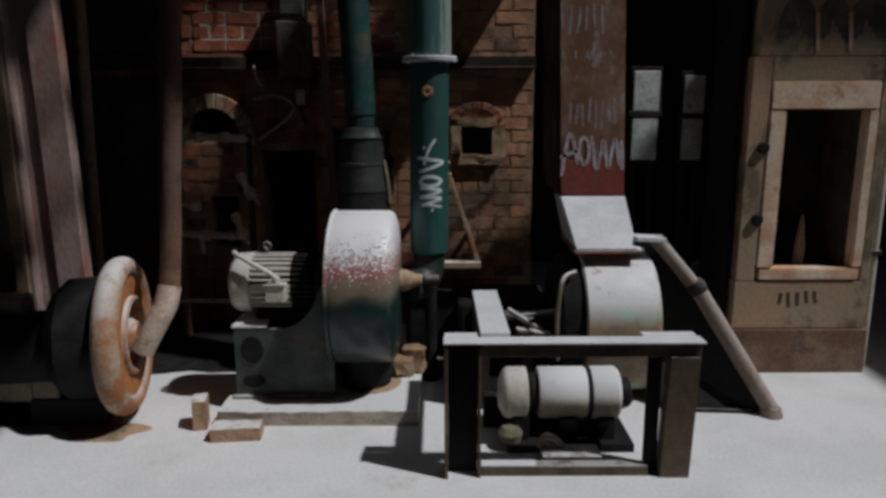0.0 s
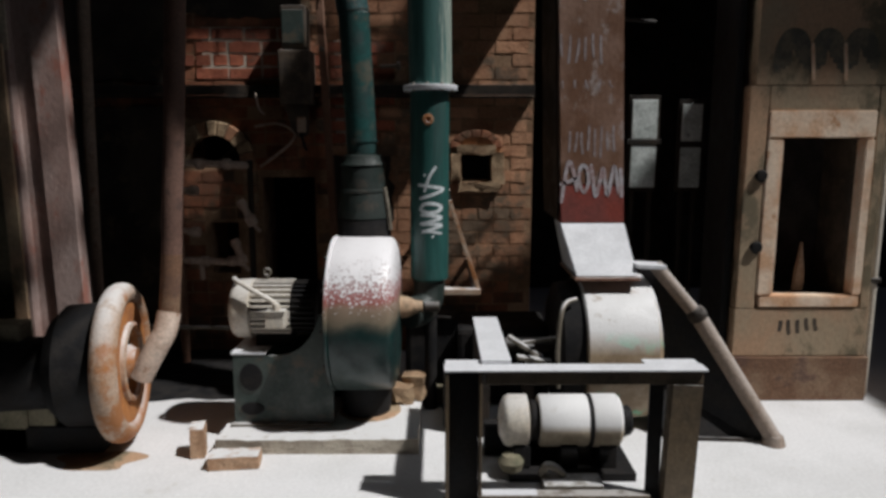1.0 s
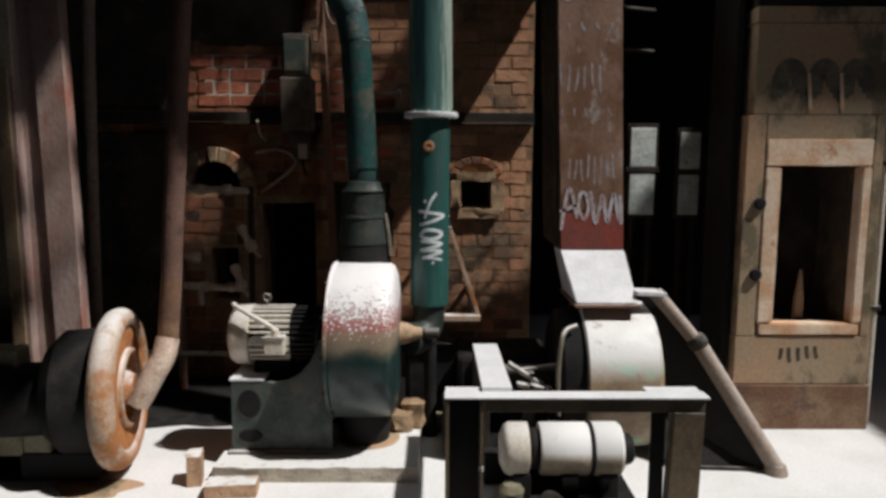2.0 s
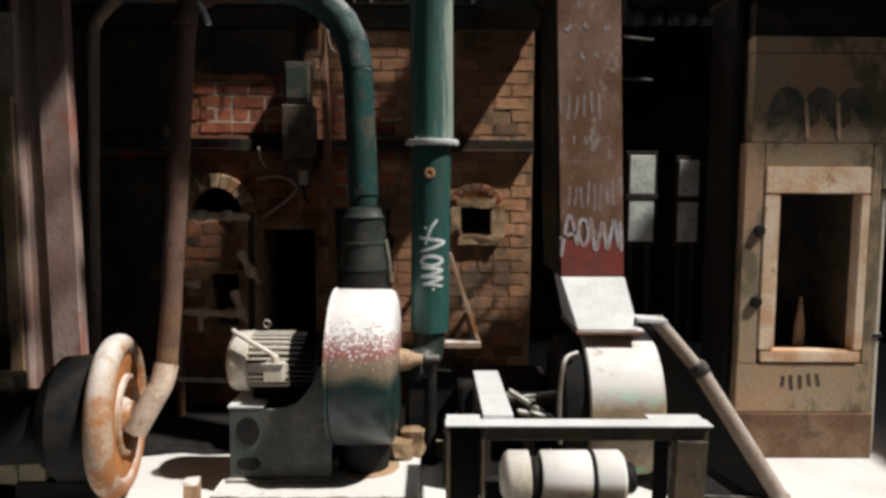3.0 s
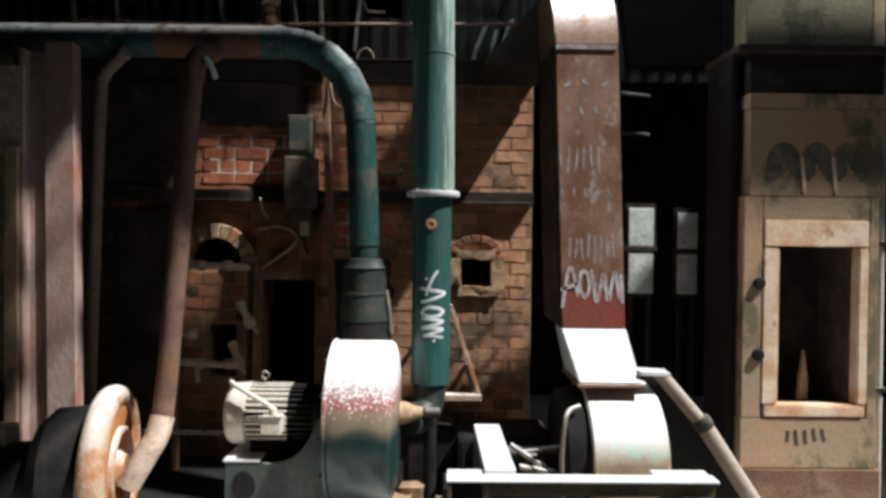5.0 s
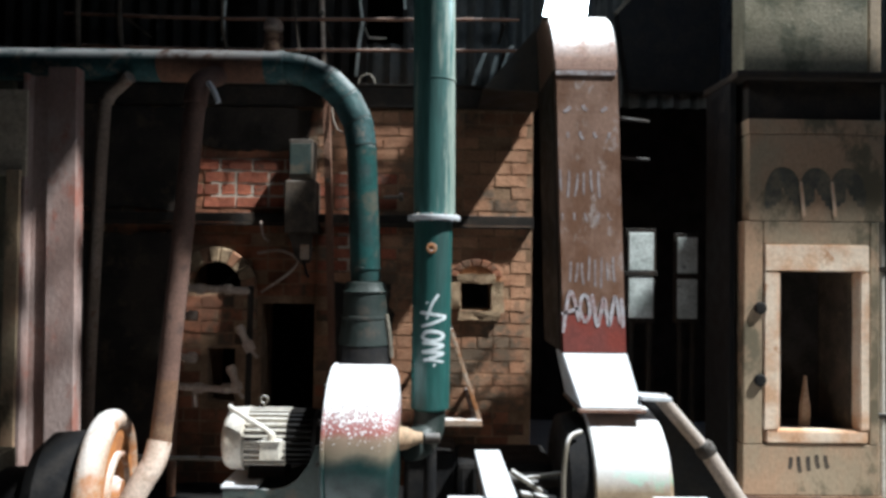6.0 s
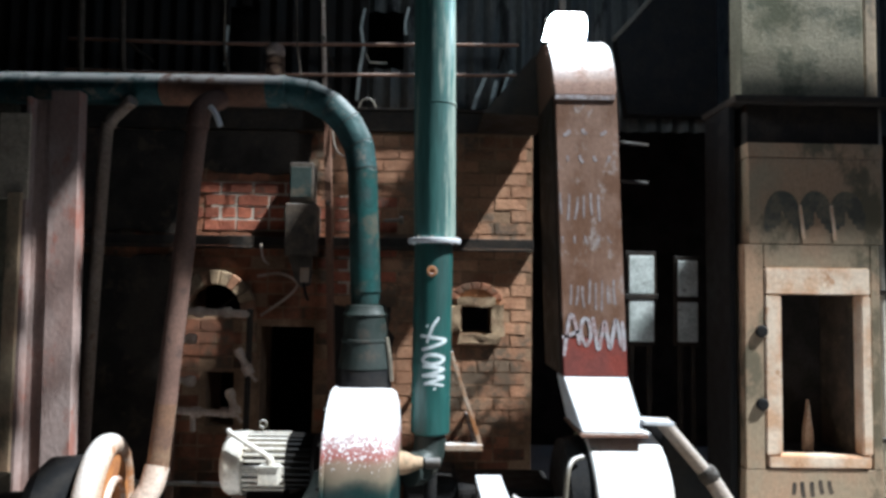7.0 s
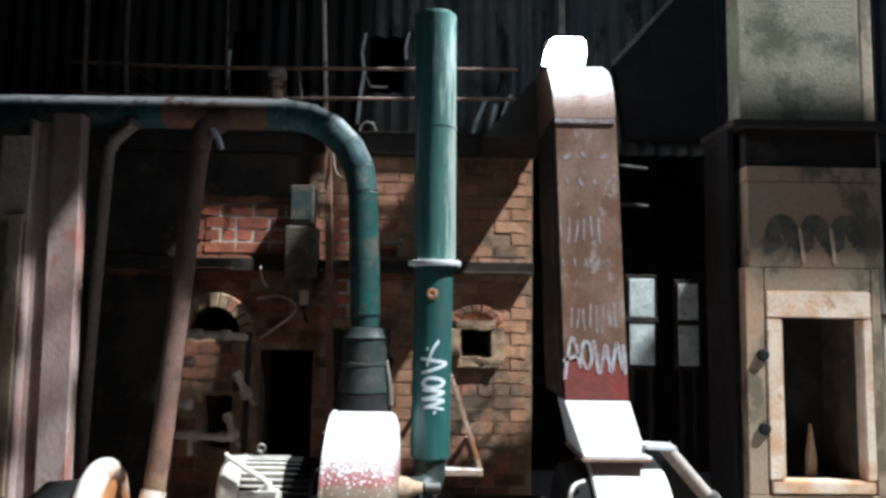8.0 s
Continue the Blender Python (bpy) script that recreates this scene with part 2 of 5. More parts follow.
def rod(bm, p, q, r, r2=None, seg=16, lip=0.0):
    """A capped round bar from p to q with slightly broken edges."""
    p, q = Vector(p), Vector(q)
    n, r2 = (q - p).length, r if r2 is None else r2
    e = min(r, r2) * 0.12
    return lathe(bm, [(0, 0), (0, r - e), (e, r), (n - e, r2), (n, r2 - e), (n, 0)], p, q - p, seg)


def smooth_path(points, steps=8):
    """A Catmull-Rom curve through the points."""
    pts = [Vector(p) for p in points]
    pts = [2 * pts[0] - pts[1]] + pts + [2 * pts[-1] - pts[-2]]
    out = []
    for a, b, c, d in zip(pts, pts[1:], pts[2:], pts[3:]):
        for i in range(steps):
            t = i / steps
            out.append(0.5 * (2 * b + (c - a) * t + (2 * a - 5 * b + 4 * c - d) * t * t + (3 * b - a - 3 * c + d) * t ** 3))
    return out + [pts[-2]]


def sweep(bm, path, ring, cap=True):
    """Carries a closed ring of (side, up) offsets along a path; ring may be a function of the step."""
    path = [Vector(p) for p in path]
    last, rings = Vector((0.31, 0.2, 0.93)), []
    for i, p in enumerate(path):
        d = (path[min(i + 1, len(path) - 1)] - path[max(i - 1, 0)]).normalized()
        if i == 0:
            side = d.cross(Vector((0, 0, 1)) if abs(d.z) < 0.9 else Vector((0, 1, 0))).normalized()
        else:
            side = (side - d * side.dot(d)).normalized()
        up = side.cross(d)
        shape = ring(i) if callable(ring) else ring
        rings.append([bm.verts.new(p + side * a + up * b) for a, b in shape])
    k = len(rings[0])
    for a, b in zip(rings, rings[1:]):
        for i in range(k):
            bm.faces.new((a[i], a[(i + 1) % k], b[(i + 1) % k], b[i]))
    if cap:
        bm.faces.new(rings[0])
        bm.faces.new(rings[-1])
    return bm


def circle(r, seg=20):
    return [(r * math.cos(i * math.tau / seg), r * math.sin(i * math.tau / seg)) for i in range(seg)]


def tube(bm, path, r, seg=20):
    return sweep(bm, path, circle(r, seg))


def plate(bm, outline, y, depth):
    """A plate standing in the x-z plane at y, going back by depth, from an outline of (x, z)."""
    a = [bm.verts.new((x, y, z)) for x, z in outline]
    b = [bm.verts.new((x, y + depth, z)) for x, z in outline]
    bm.faces.new(a)
    bm.faces.new(b[::-1])
    for i in range(len(a)):
        j = (i + 1) % len(a)
        bm.faces.new((a[i], b[i], b[j], a[j]))
    return bm


def setting(name, bm, material, label, category, smooth=False):
    return tagged(part(name, bm, material, None, label, smooth), label, category, "", "structure")


# ---- the hall ----
WALL_Y, WALL_TOP, WALL_END, ROOF = 4.9, 2.76, 0.63, 5.2
HOLES = [(-1.77, -1.41, 1.36, 1.57), (-1.64, -1.45, 0.58, 0.95), (-1.27, -0.90, 0.0, 1.27), (0.135, 0.345, 1.24, 1.425)]


def cells(x0, x1, z0, z1, holes):
    """The blocks of a wall that are left beside its openings, as (x0, x1, z0, z1)."""
    xs = sorted({x0, x1, *(v for h in holes for v in h[:2])})
    out = []
    for a, b in zip(xs, xs[1:]):
        cuts = sorted((h[2], h[3]) for h in holes if h[0] < (a + b) / 2 < h[1])
        z = z0
        for lo, hi in cuts:
            if lo > z:
                out.append((a, b, z, lo))
            z = hi
        out.append((a, b, z, z1))
    return out


floor = setting("floor", box(fresh(), -6, 9, -6, 7, -0.2, 0), CONCRETE, "dusty grey concrete floor lit by daylight", "floor")
bm = fresh()
for x0, x1, z0, z1 in cells(-6, WALL_END, 0, WALL_TOP, HOLES):
    box(bm, x0, x1, WALL_Y + 0.0022, WALL_Y + 0.35, z0, z1)
wall_back = setting("wall_back", bm, MORTAR, "sooty old red brick wall with uneven mortar joints", "wall")
REPOINTED = [(-1.64, -1.10, 1.94, 2.285), (-0.74, -0.52, 1.50, 1.81), (-0.74, -0.52, 1.94, 2.20)]
for x0, x1, z0, z1 in REPOINTED:
    part("repointing", box(fresh(), x0, x1, 4.8955, 4.9045, z0, z1), POINTING, wall_back, "whitish lime joints")


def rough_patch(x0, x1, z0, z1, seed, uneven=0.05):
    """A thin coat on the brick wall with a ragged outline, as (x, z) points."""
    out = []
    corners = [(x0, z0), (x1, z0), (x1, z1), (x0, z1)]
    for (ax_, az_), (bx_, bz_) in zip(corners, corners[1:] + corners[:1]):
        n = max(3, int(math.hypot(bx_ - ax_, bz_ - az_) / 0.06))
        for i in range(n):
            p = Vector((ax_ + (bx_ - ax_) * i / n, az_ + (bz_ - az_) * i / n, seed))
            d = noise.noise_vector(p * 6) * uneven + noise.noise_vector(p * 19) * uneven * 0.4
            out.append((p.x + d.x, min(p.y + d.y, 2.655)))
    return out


# soot along the top; the other coats paint in the wall's shade
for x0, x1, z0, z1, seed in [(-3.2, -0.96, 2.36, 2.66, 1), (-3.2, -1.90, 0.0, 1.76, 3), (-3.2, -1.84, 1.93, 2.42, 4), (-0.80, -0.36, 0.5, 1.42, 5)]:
    part("soot_coat", plate(fresh(), rough_patch(x0, x1, z0, z1, seed), 4.888 - 0.0008 * seed, 0.02), SOOT_SHADE, wall_back, "render coat carrying soot and painted shade")
# front and side walls are unseen, added near black to limit bounced light
setting("wall_front", box(fresh(), -6, 9, -6.3, -6, 0, ROOF), DARKPLASTER, "unseen dark end wall added to keep bounced light low", "wall")
setting("wall_left", box(fresh(), -6.3, -6, -6, 7, 0, ROOF), DARKPLASTER, "unseen dark side wall added to keep bounced light low", "wall")
setting("wall_right", box(fresh(), 9, 9.3, -6, 7, 0, ROOF), DARKPLASTER, "unseen dark side wall added to keep bounced light low", "wall")
setting("wall_far", box(fresh(), -6, 9, 7, 7.3, 0, ROOF), DARKPLASTER, "near-black plastered wall behind the machines", "wall")
# unseen roof, its gaps cut to put sun on chosen surfaces and shade the rest
bm = fresh()
for x0, x1, y0, y1 in cells(-6, 9, -6, 7, [(-1.4, 0.98, 3.02, 3.055), (0.05, 0.35, 2.50, 2.70), (0.35, 0.65, 2.37, 2.56), (0.65, 1.0, 2.20, 2.43), (0.12, 0.75, 3.97, 4.10), (0.62, 1.0, 3.79, 3.97), (1.0, 1.5, 1.02, 3.25), (0.75, 1.5, 3.97, 4.5), (1.5, 2.1, 1.02, 3.25), (2.1, 2.95, 1.02, 4.3), (2.95, 5.8, 1.02, 3.04), (2.95, 4.2, 3.3, 3.56), (2.95, 3.4, 3.6, 4.2), (3.4, 3.85, 3.78, 4.0)]):
    box(bm, x0, x1, y0, y1, ROOF, ROOF + 0.08)
setting("ceiling", bm, SHEET, "unseen sheet-iron roof with gaps cut to shape the sunlight", "roof")

# iron ledge and top beam along the brick wall
bm = fresh()
box(bm, -2.6, WALL_END, 4.83, 4.9, 1.815, 1.83, 0.003)
box(bm, -2.6, WALL_END, 4.83, 4.842, 1.832, 1.90, 0.003)
setting("trim_ledge", bm, IRON, "dark iron angle along the brick wall", "ledge")
bm = fresh()
box(bm, -6, WALL_END, 4.86, 4.97, 2.66, 2.80, 0.006)
box(bm, -6, WALL_END, 4.84, 4.99, 2.802, 2.82, 0.004)
setting("trim_beam", bm, IRON, "dark iron beam on top of the brick wall", "beam")


# corrugated cladding over the brick wall, with a torn gap
def corrugated(bm, x0, x1, z0, z1, y, pitch=0.125, deep=0.022):
    n = int((x1 - x0) / pitch * 6)
    low, high = [], []
    for i in range(n + 1):
        x = x0 + (x1 - x0) * i / n
        yy = y + deep * math.sin(x * math.tau / pitch)
        low.append(bm.verts.new((x, yy, z0)))
        high.append(bm.verts.new((x, yy, z1)))
    for i in range(n):
        bm.faces.new((low[i], low[i + 1], high[i + 1], high[i]))
    return bm


cladding = thing("wall_cladding", (0, 5.2, WALL_TOP), "dull corrugated iron sheets over the brick wall, torn open in places", "cladding", "", "structure")
GAPS = [(-0.62, -0.29, 3.22, 3.66), (-1.66, -1.38, 3.18, 3.67)]
random.seed(4)
for x0, x1 in [(-6, -4.6), (-4.6, -3.4), (-3.4, -2.4), (-2.4, -1.66), (-1.66, -1.38), (-1.38, -0.62), (-0.62, -0.29), (-0.29, 0.55), (0.55, 1.5), (1.5, 2.6), (2.6, 5)]:
    gap = [g for g in GAPS if g[0] == x0]
    lean = random.uniform(-0.015, 0.015)
    for z0, z1 in ([(WALL_TOP, gap[0][2]), (gap[0][3], ROOF)] if gap else [(WALL_TOP, ROOF)]):
        bm = corrugated(fresh(), x0 - 0.03, x1 + 0.03, z0, z1, 5.2 + lean)
        bmesh.ops.solidify(bm, geom=bm.faces, thickness=0.003)
        # left sheets take the dark copy, so their shade is in the colour
        part("sheet", bm, SHADESHEET if x1 < -0.5 else SHEET, cladding, smooth=True)


def torn_strip(points, w=0.011):
    """A curled strip of torn sheet along (x, z) points."""
    bm = fresh()
    sweep(bm, [(x, 5.14 + 0.02 * math.sin(i * 1.7), z) for i, (x, z) in enumerate(points)], lambda i: [(-w * (1 + 0.5 * math.sin(i)), 0), (0, 0.006), (w * (1 + 0.4 * math.cos(i * 1.3)), 0), (0, -0.004)])
    part("torn_edge", bm, PAPER, cladding, "bright bent torn sheet edge", True)


torn_strip([(-0.66, 2.95), (-0.645, 3.2), (-0.62, 3.36), (-0.64, 3.5), (-0.61, 3.66)])
torn_strip([(-0.30, 3.46), (-0.31, 3.56), (-0.285, 3.67)], 0.009)
torn_strip([(-0.60, 3.31), (-0.57, 3.25), (-0.49, 3.24), (-0.44, 3.235)], 0.012)
torn_strip([(-1.65, 3.2), (-1.66, 3.35), (-1.64, 3.5)], 0.01)
torn_strip([(0.20, 2.84), (0.24, 3.0), (0.30, 3.15)], 0.013)
torn_strip([(0.33, 2.85), (0.36, 3.02), (0.38, 3.12)], 0.012)
torn_strip([(0.43, 3.0), (0.45, 3.12), (0.50, 3.2)], 0.012)
torn_strip([(-0.12, 2.9), (-0.10, 3.1), (-0.13, 3.3)], 0.008)

# pipe rails and hanging rods in front of the cladding
for z, x0, x1, y in [(3.005, -2.6, 0.5, 4.7), (3.225, -2.6, 0.5, 4.72)]:
    rail = thing("pipe_rail", (-1, y, z), "thin rusty pipe rail running along the cladding", "rail", "rails above the wall")
    bm = fresh()
    tube(bm, smooth_path([(x0, y, z + 0.01), (-1.6, y, z - 0.006), (-0.6, y, z + 0.004), (x1, y, z + 0.02)], 6), 0.012, 10)
    part("pipe", bm, RUST, rail, smooth=True)
    for x in (-2.2, -0.85, 0.4):
        part("bracket", bar(fresh(), (x, y + 0.01, z), (x, 5.17, z), 0.02, 0.02, 0.003), IRON, rail)
stand = thing("angle_post", (-0.88, 4.79, 0), "rusty brown angle-iron post before the brick wall", "post")
bm = fresh()
sweep(bm, [(-0.722, 4.79, 0), (-0.78, 4.79, 1.6), (-0.83, 4.79, 2.9)], [(-0.022, -0.03), (0.022, -0.03), (0.022, -0.022), (-0.014, -0.022), (-0.014, 0.03), (-0.022, 0.03)])
part("angle", bm, RUST, stand)
part("pole", tube(fresh(), smooth_path([(-0.83, 4.76, 2.7), (-0.862, 4.76, 3.4), (-0.895, 4.76, 4.2), (-0.93, 4.76, ROOF)], 4), 0.017, 12), PALEPIPE, stand, "thin scaled upper pole", True)
part("bolt", rod(fresh(), (-0.858, 4.76, 3.275), (-0.858, 4.72, 3.275), 0.018, seg=8), STEEL, stand)
part("bolt", rod(fresh(), (-0.80, 4.76, 2.125), (-0.80, 4.72, 2.125), 0.014, seg=8), STEEL, stand)
for x0, z0, x1, z1, r in [(-1.04, 3.9, -0.99, 2.98, 0.006), (-2.22, 3.9, -2.18, 2.9, 0.02), (-2.5, 3.9, -2.47, 2.9, 0.022), (-1.53, 3.7, -1.48, 2.98, 0.012)]:
    hung = thing("hanging_rod", (x0, 4.66, z0), "thin rusty rod hanging down before the cladding", "rod", "hanging rods")
    bm = fresh()
    tube(bm, smooth_path([(x0, 4.66, z0 + (ROOF - z0)), (x0 + 0.01, 4.665, (z0 + z1) / 2), (x1, 4.66, z1)], 5), r, 10)
    part("rod", bm, DULLBROWN, hung, smooth=True)
for points in [[(-0.74, 4.74, 2.80), (-0.72, 4.72, 2.62), (-0.70, 4.70, 2.52), (-0.60, 4.70, 2.47), (-0.52, 4.72, 2.44)], [(-0.78, 4.74, 2.78), (-0.77, 4.71, 2.6), (-0.74, 4.70, 2.48), (-0.66, 4.72, 2.43)]]:
    lead = thing("hanging_wire", points[0], "thin slack wire hanging off the iron beam", "wire", "slack wires")
    part("wire", tube(fresh(), smooth_path(points, 5), 0.006, 8), PALEPIPE_DARK, lead, smooth=True)
wire = thing("wire_loop", (-0.55, 4.85, 2.82), "small bright wire loop on the iron beam", "wire")
part("wire", tube(fresh(), smooth_path([(-0.62, 4.9, 2.82), (-0.6, 4.9, 2.88), (-0.54, 4.9, 2.9), (-0.5, 4.9, 2.85), (-0.5, 4.9, 2.82)], 5), 0.006, 8), STEEL, wire, smooth=True)

VENTSTONE = surface("chipped_vent_stone", (0.40, 0.28, 0.17), (0.27, 0.175, 0.105), 7, 0.9, bump=0.6, spots=((0.13, 0.085, 0.055), 8, 0.40))
# stone-framed vent hole in the brick wall
vent = thing("vent_opening", (0.24, 4.88, 1.33), "small square vent hole framed with pale chipped blocks", "opening", "", "structure")
for x0, x1, z0, z1, dx in [(0.10, 0.37, 1.43, 1.49, 0.0), (0.06, 0.13, 1.25, 1.43, -0.004), (0.35, 0.43, 1.22, 1.44, 0.006), (0.11, 0.40, 1.17, 1.235, 0.0)]:
    bm = box(fresh(), x0, x1, 4.865 + dx, 4.93, z0, z1)
    bmesh.ops.subdivide_edges(bm, edges=bm.edges[:], cuts=4, use_grid_fill=True)
    for v in bm.verts:
        v.co += noise.noise_vector(v.co * 13) * 0.014 + noise.noise_vector(v.co * 37) * 0.005
    part("block", bm, VENTSTONE, vent, smooth=True)
for i in range(7):
    a, b = math.pi * (i + 0.05) / 7, math.pi * (i + 0.95) / 7
    bm = plate(fresh(), [(0.235 + 0.125 * math.cos(t), 1.475 + 0.075 * math.sin(t)) for t in (a, b)] + [(0.235 + 0.185 * math.cos(t), 1.475 + 0.125 * math.sin(t)) for t in (b, a)], 4.882, 0.05)
    bmesh.ops.bevel(bm, geom=bm.edges[:], offset=0.005, segments=1, affect="EDGES")
    part("brick", bm, BRICK, vent)

# brick arch over the old fire door
arch = thing("brick_arch", (-1.59, 4.86, 1.38), "pale brick arch round a dark fire opening", "arch", "", "structure")
ax, az, r0, r1 = -1.59, 1.375, 0.185, 0.285
for i in range(11):
    a, b = math.pi * (i + 0.04) / 11, math.pi * (i + 0.96) / 11
    jut = 4.85 + 0.008 * math.sin(i * 2.3)
    bm = plate(fresh(), [(ax + r0 * math.cos(a), az + r0 * math.sin(a)), (ax + r1 * math.cos(a), az + r1 * math.sin(a)), (ax + r1 * math.cos(b), az + r1 * math.sin(b)), (ax + r0 * math.cos(b), az + r0 * math.sin(b))], jut, 0.1)
    bmesh.ops.bevel(bm, geom=bm.edges[:], offset=0.006, segments=1, affect="EDGES")
    part("brick", bm, VENTSTONE if i % 3 else BRICK_TAN, arch)
for i in range(5):
    z = az - 0.035 - 0.072 * i
    bm = box(fresh(), ax + r0 + 0.015 + 0.006 * math.sin(i * 2.1), ax + r1 + 0.005, 4.852 + 0.005 * math.sin(i * 3.1), 4.93, z - 0.032, z + 0.032, 0.006)
    part("brick", bm, VENTSTONE if i % 2 else BRICK_TAN, arch)
iron_lump = thing("iron_scrap", (-1.55, 4.97, 1.37), "bent iron scrap lying in the fire opening", "scrap")
part("scrap", bar(fresh(), (-1.60, 5.0, 1.37), (-1.50, 5.05, 1.46), 0.05, 0.02, 0.004), IRON, iron_lump)

# pipe manifold with valves before the arch
manifold = thing("pipe_manifold", (-1.6, 4.6, 0), "rusty pipe manifold with valves before the brick arch", "manifold")
for z, x0, x1 in [(1.375, -1.76, -1.27), (1.20, -1.76, -1.62), (0.925, -1.76, -1.62), (0.725, -1.78, -1.34)]:
    bm = tube(fresh(), smooth_path([(x0, 4.6, z + 0.01), ((x0 + x1) / 2, 4.6, z), (x1, 4.6, z - 0.01)], 4), 0.024, 12)
    cross = part("cross_pipe", bm, PALEPIPE, manifold, smooth=True)
    for x in ([-1.60, -1.42] if x1 > -1.5 else [-1.65]):
        part("fitting", lathe(fresh(), [(-0.03, 0), (-0.03, 0.028), (-0.02, 0.036), (0.02, 0.036), (0.03, 0.028), (0.03, 0)], (x, 4.6, z), (1, 0, 0), 12), PALEPIPE, cross, smooth=True)
part("standpipe", rod(fresh(), (-1.77, 4.6, 0), (-1.745, 4.6, 1.45), 0.028, seg=14), RUST, manifold, smooth=True)
part("standpipe", rod(fresh(), (-1.285, 4.6, 0), (-1.27, 4.6, 1.4), 0.02, seg=14), IRON, manifold, smooth=True)
part("drop_pipe", rod(fresh(), (-1.625, 4.6, 0.72), (-1.62, 4.6, 0.60), 0.018, seg=12), PALEPIPE, manifold, smooth=True)
for p, q in [((-1.335, 4.56, 1.14), (-1.245, 4.54, 0.98)), ((-1.385, 4.56, 0.88), (-1.325, 4.54, 0.72))]:
    p, q = Vector(p), Vector(q)
    d = (q - p).normalized()
    body = part("valve", lathe(fresh(), [(0, 0), (0, 0.026), (0.03, 0.034), (0.05, 0.03), (0.07, 0.022), (0.11, 0.024), (0.13, 0.038), ((q - p).length, 0.034), ((q - p).length, 0)], p, d, 14), PALEPIPE, manifold, smooth=True)
    part("valve_stem", rod(fresh(), q, q + d * 0.05 + Vector((0.02, 0, 0)), 0.012, seg=8), PALEPIPE, body, smooth=True)
low_rail = thing("floor_pipe", (-1.3, 4.3, 0.35), "thin dull pipe running low behind the machines", "pipe")
part("pipe", rod(fresh(), (-2.2, 4.3, 0.36), (-0.9, 4.3, 0.34), 0.014, seg=10), STEEL, low_rail, smooth=True)
for x in (-2.1, -1.0):
    part("foot", rod(fresh(), (x, 4.3, 0), (x, 4.3, 0.34), 0.012, seg=8), IRON, low_rail, smooth=True)

# switch box and its cables on the wall
ebox = thing("switch_box", (-0.97, 4.75, 2.1), "dusty grey-brown switch box on the brick wall", "switch box")
part("upper_case", box(fresh(), -1.06, -0.90, 4.72, 4.9, 2.13, 2.40, 0.008), DULLBROWN, ebox)
part("lower_case", box(fresh(), -1.08, -0.87, 4.69, 4.9, 1.76, 2.115, 0.01), DULLBROWN, ebox)
part("lid", box(fresh(), -1.05, -0.91, 4.712, 4.719, 2.16, 2.37, 0.002), GREYGREEN, ebox, "faded grey-green cover plate")
part("chute", sweep(fresh(), [(-0.975, 4.74, 1.77), (-0.96, 4.76, 1.62), (-0.94, 4.78, 1.56)], lambda i: [(-0.08 + 0.025 * i, -0.03), (0.08 - 0.025 * i, -0.03), (0.08 - 0.025 * i, 0.03), (-0.08 + 0.025 * i, 0.03)]), DULLBROWN, ebox)
part("tag_plate", box(fresh(), -0.97, -0.91, 4.70, 4.71, 1.58, 1.68, 0.003), RUST_PALE, ebox)
part("cable", tube(fresh(), smooth_path([(-0.95, 4.72, 1.58), (-0.93, 4.71, 1.5), (-0.91, 4.7, 1.46)], 5), 0.009, 8), BLACK, ebox, smooth=True)
loop = thing("cable_loop", (-1.1, 4.8, 1.55), "loose pale cable looping over the wall", "cable")
part("cable", tube(fresh(), smooth_path([(-1.28, 4.8, 1.62), (-1.12, 4.78, 1.64), (-1.0, 4.76, 1.58), (-1.04, 4.76, 1.5), (-1.16, 4.78, 1.41), (-1.25, 4.8, 1.35)], 7), 0.0095, 8), PALEPIPE, loop, smooth=True)
loop2 = thing("cable_loop", (-1.2, 4.8, 1.8), "loose thin cable hanging from the iron ledge", "cable")
part("cable", tube(fresh(), smooth_path([(-1.26, 4.78, 1.84), (-1.24, 4.78, 1.74), (-1.2, 4.78, 1.70)], 5), 0.008, 8), PALEPIPE, loop2, smooth=True)
pins = thing("pipe_stub", (-0.3, 4.84, 2.02), "short grey pipe stub standing out of the brick wall", "pipe")
part("stub", rod(fresh(), (-0.42, 4.84, 2.02), (-0.30, 4.84, 2.025), 0.012, seg=10), STEEL, pins, smooth=True)
part("cap", rod(fresh(), (-0.31, 4.84, 2.025), (-0.285, 4.84, 2.025), 0.028, seg=10), STEEL, pins, smooth=True)


# ---- green blower on its plinth ----
plinth = thing("plinth", (-0.63, 3.55, 0), "low chipped concrete plinth under the green blower", "plinth")
bm = box(fresh(), -1.13, -0.125, 3.235, 3.9, 0, 0.075)
bmesh.ops.subdivide_edges(bm, edges=bm.edges[:], cuts=18, use_grid_fill=True)
for v in bm.verts:
    if v.co.z > 0.03:
        edge = min(v.co.x + 1.13, -0.125 - v.co.x, v.co.y - 3.235)
        v.co += noise.noise_vector(v.co * 23) * (0.007 if edge < 0.04 else 0.0025)
part("slab", bm, PLINTH, plinth, smooth=True)
GROUT = part("grout", lathe(fresh(), [(0, 0), (0, 0.17), (0.006, 0.16), (0.01, 0)], (-0.40, 3.62, 0.074), (0, 0, 1), 20), OVENPLATE, plinth, "sandy spilled grout")

RIM = surface("banded_blower_enamel", (0.009, 0.034, 0.032), (0.007, 0.022, 0.021), 7, 0.45, bump=0.15)


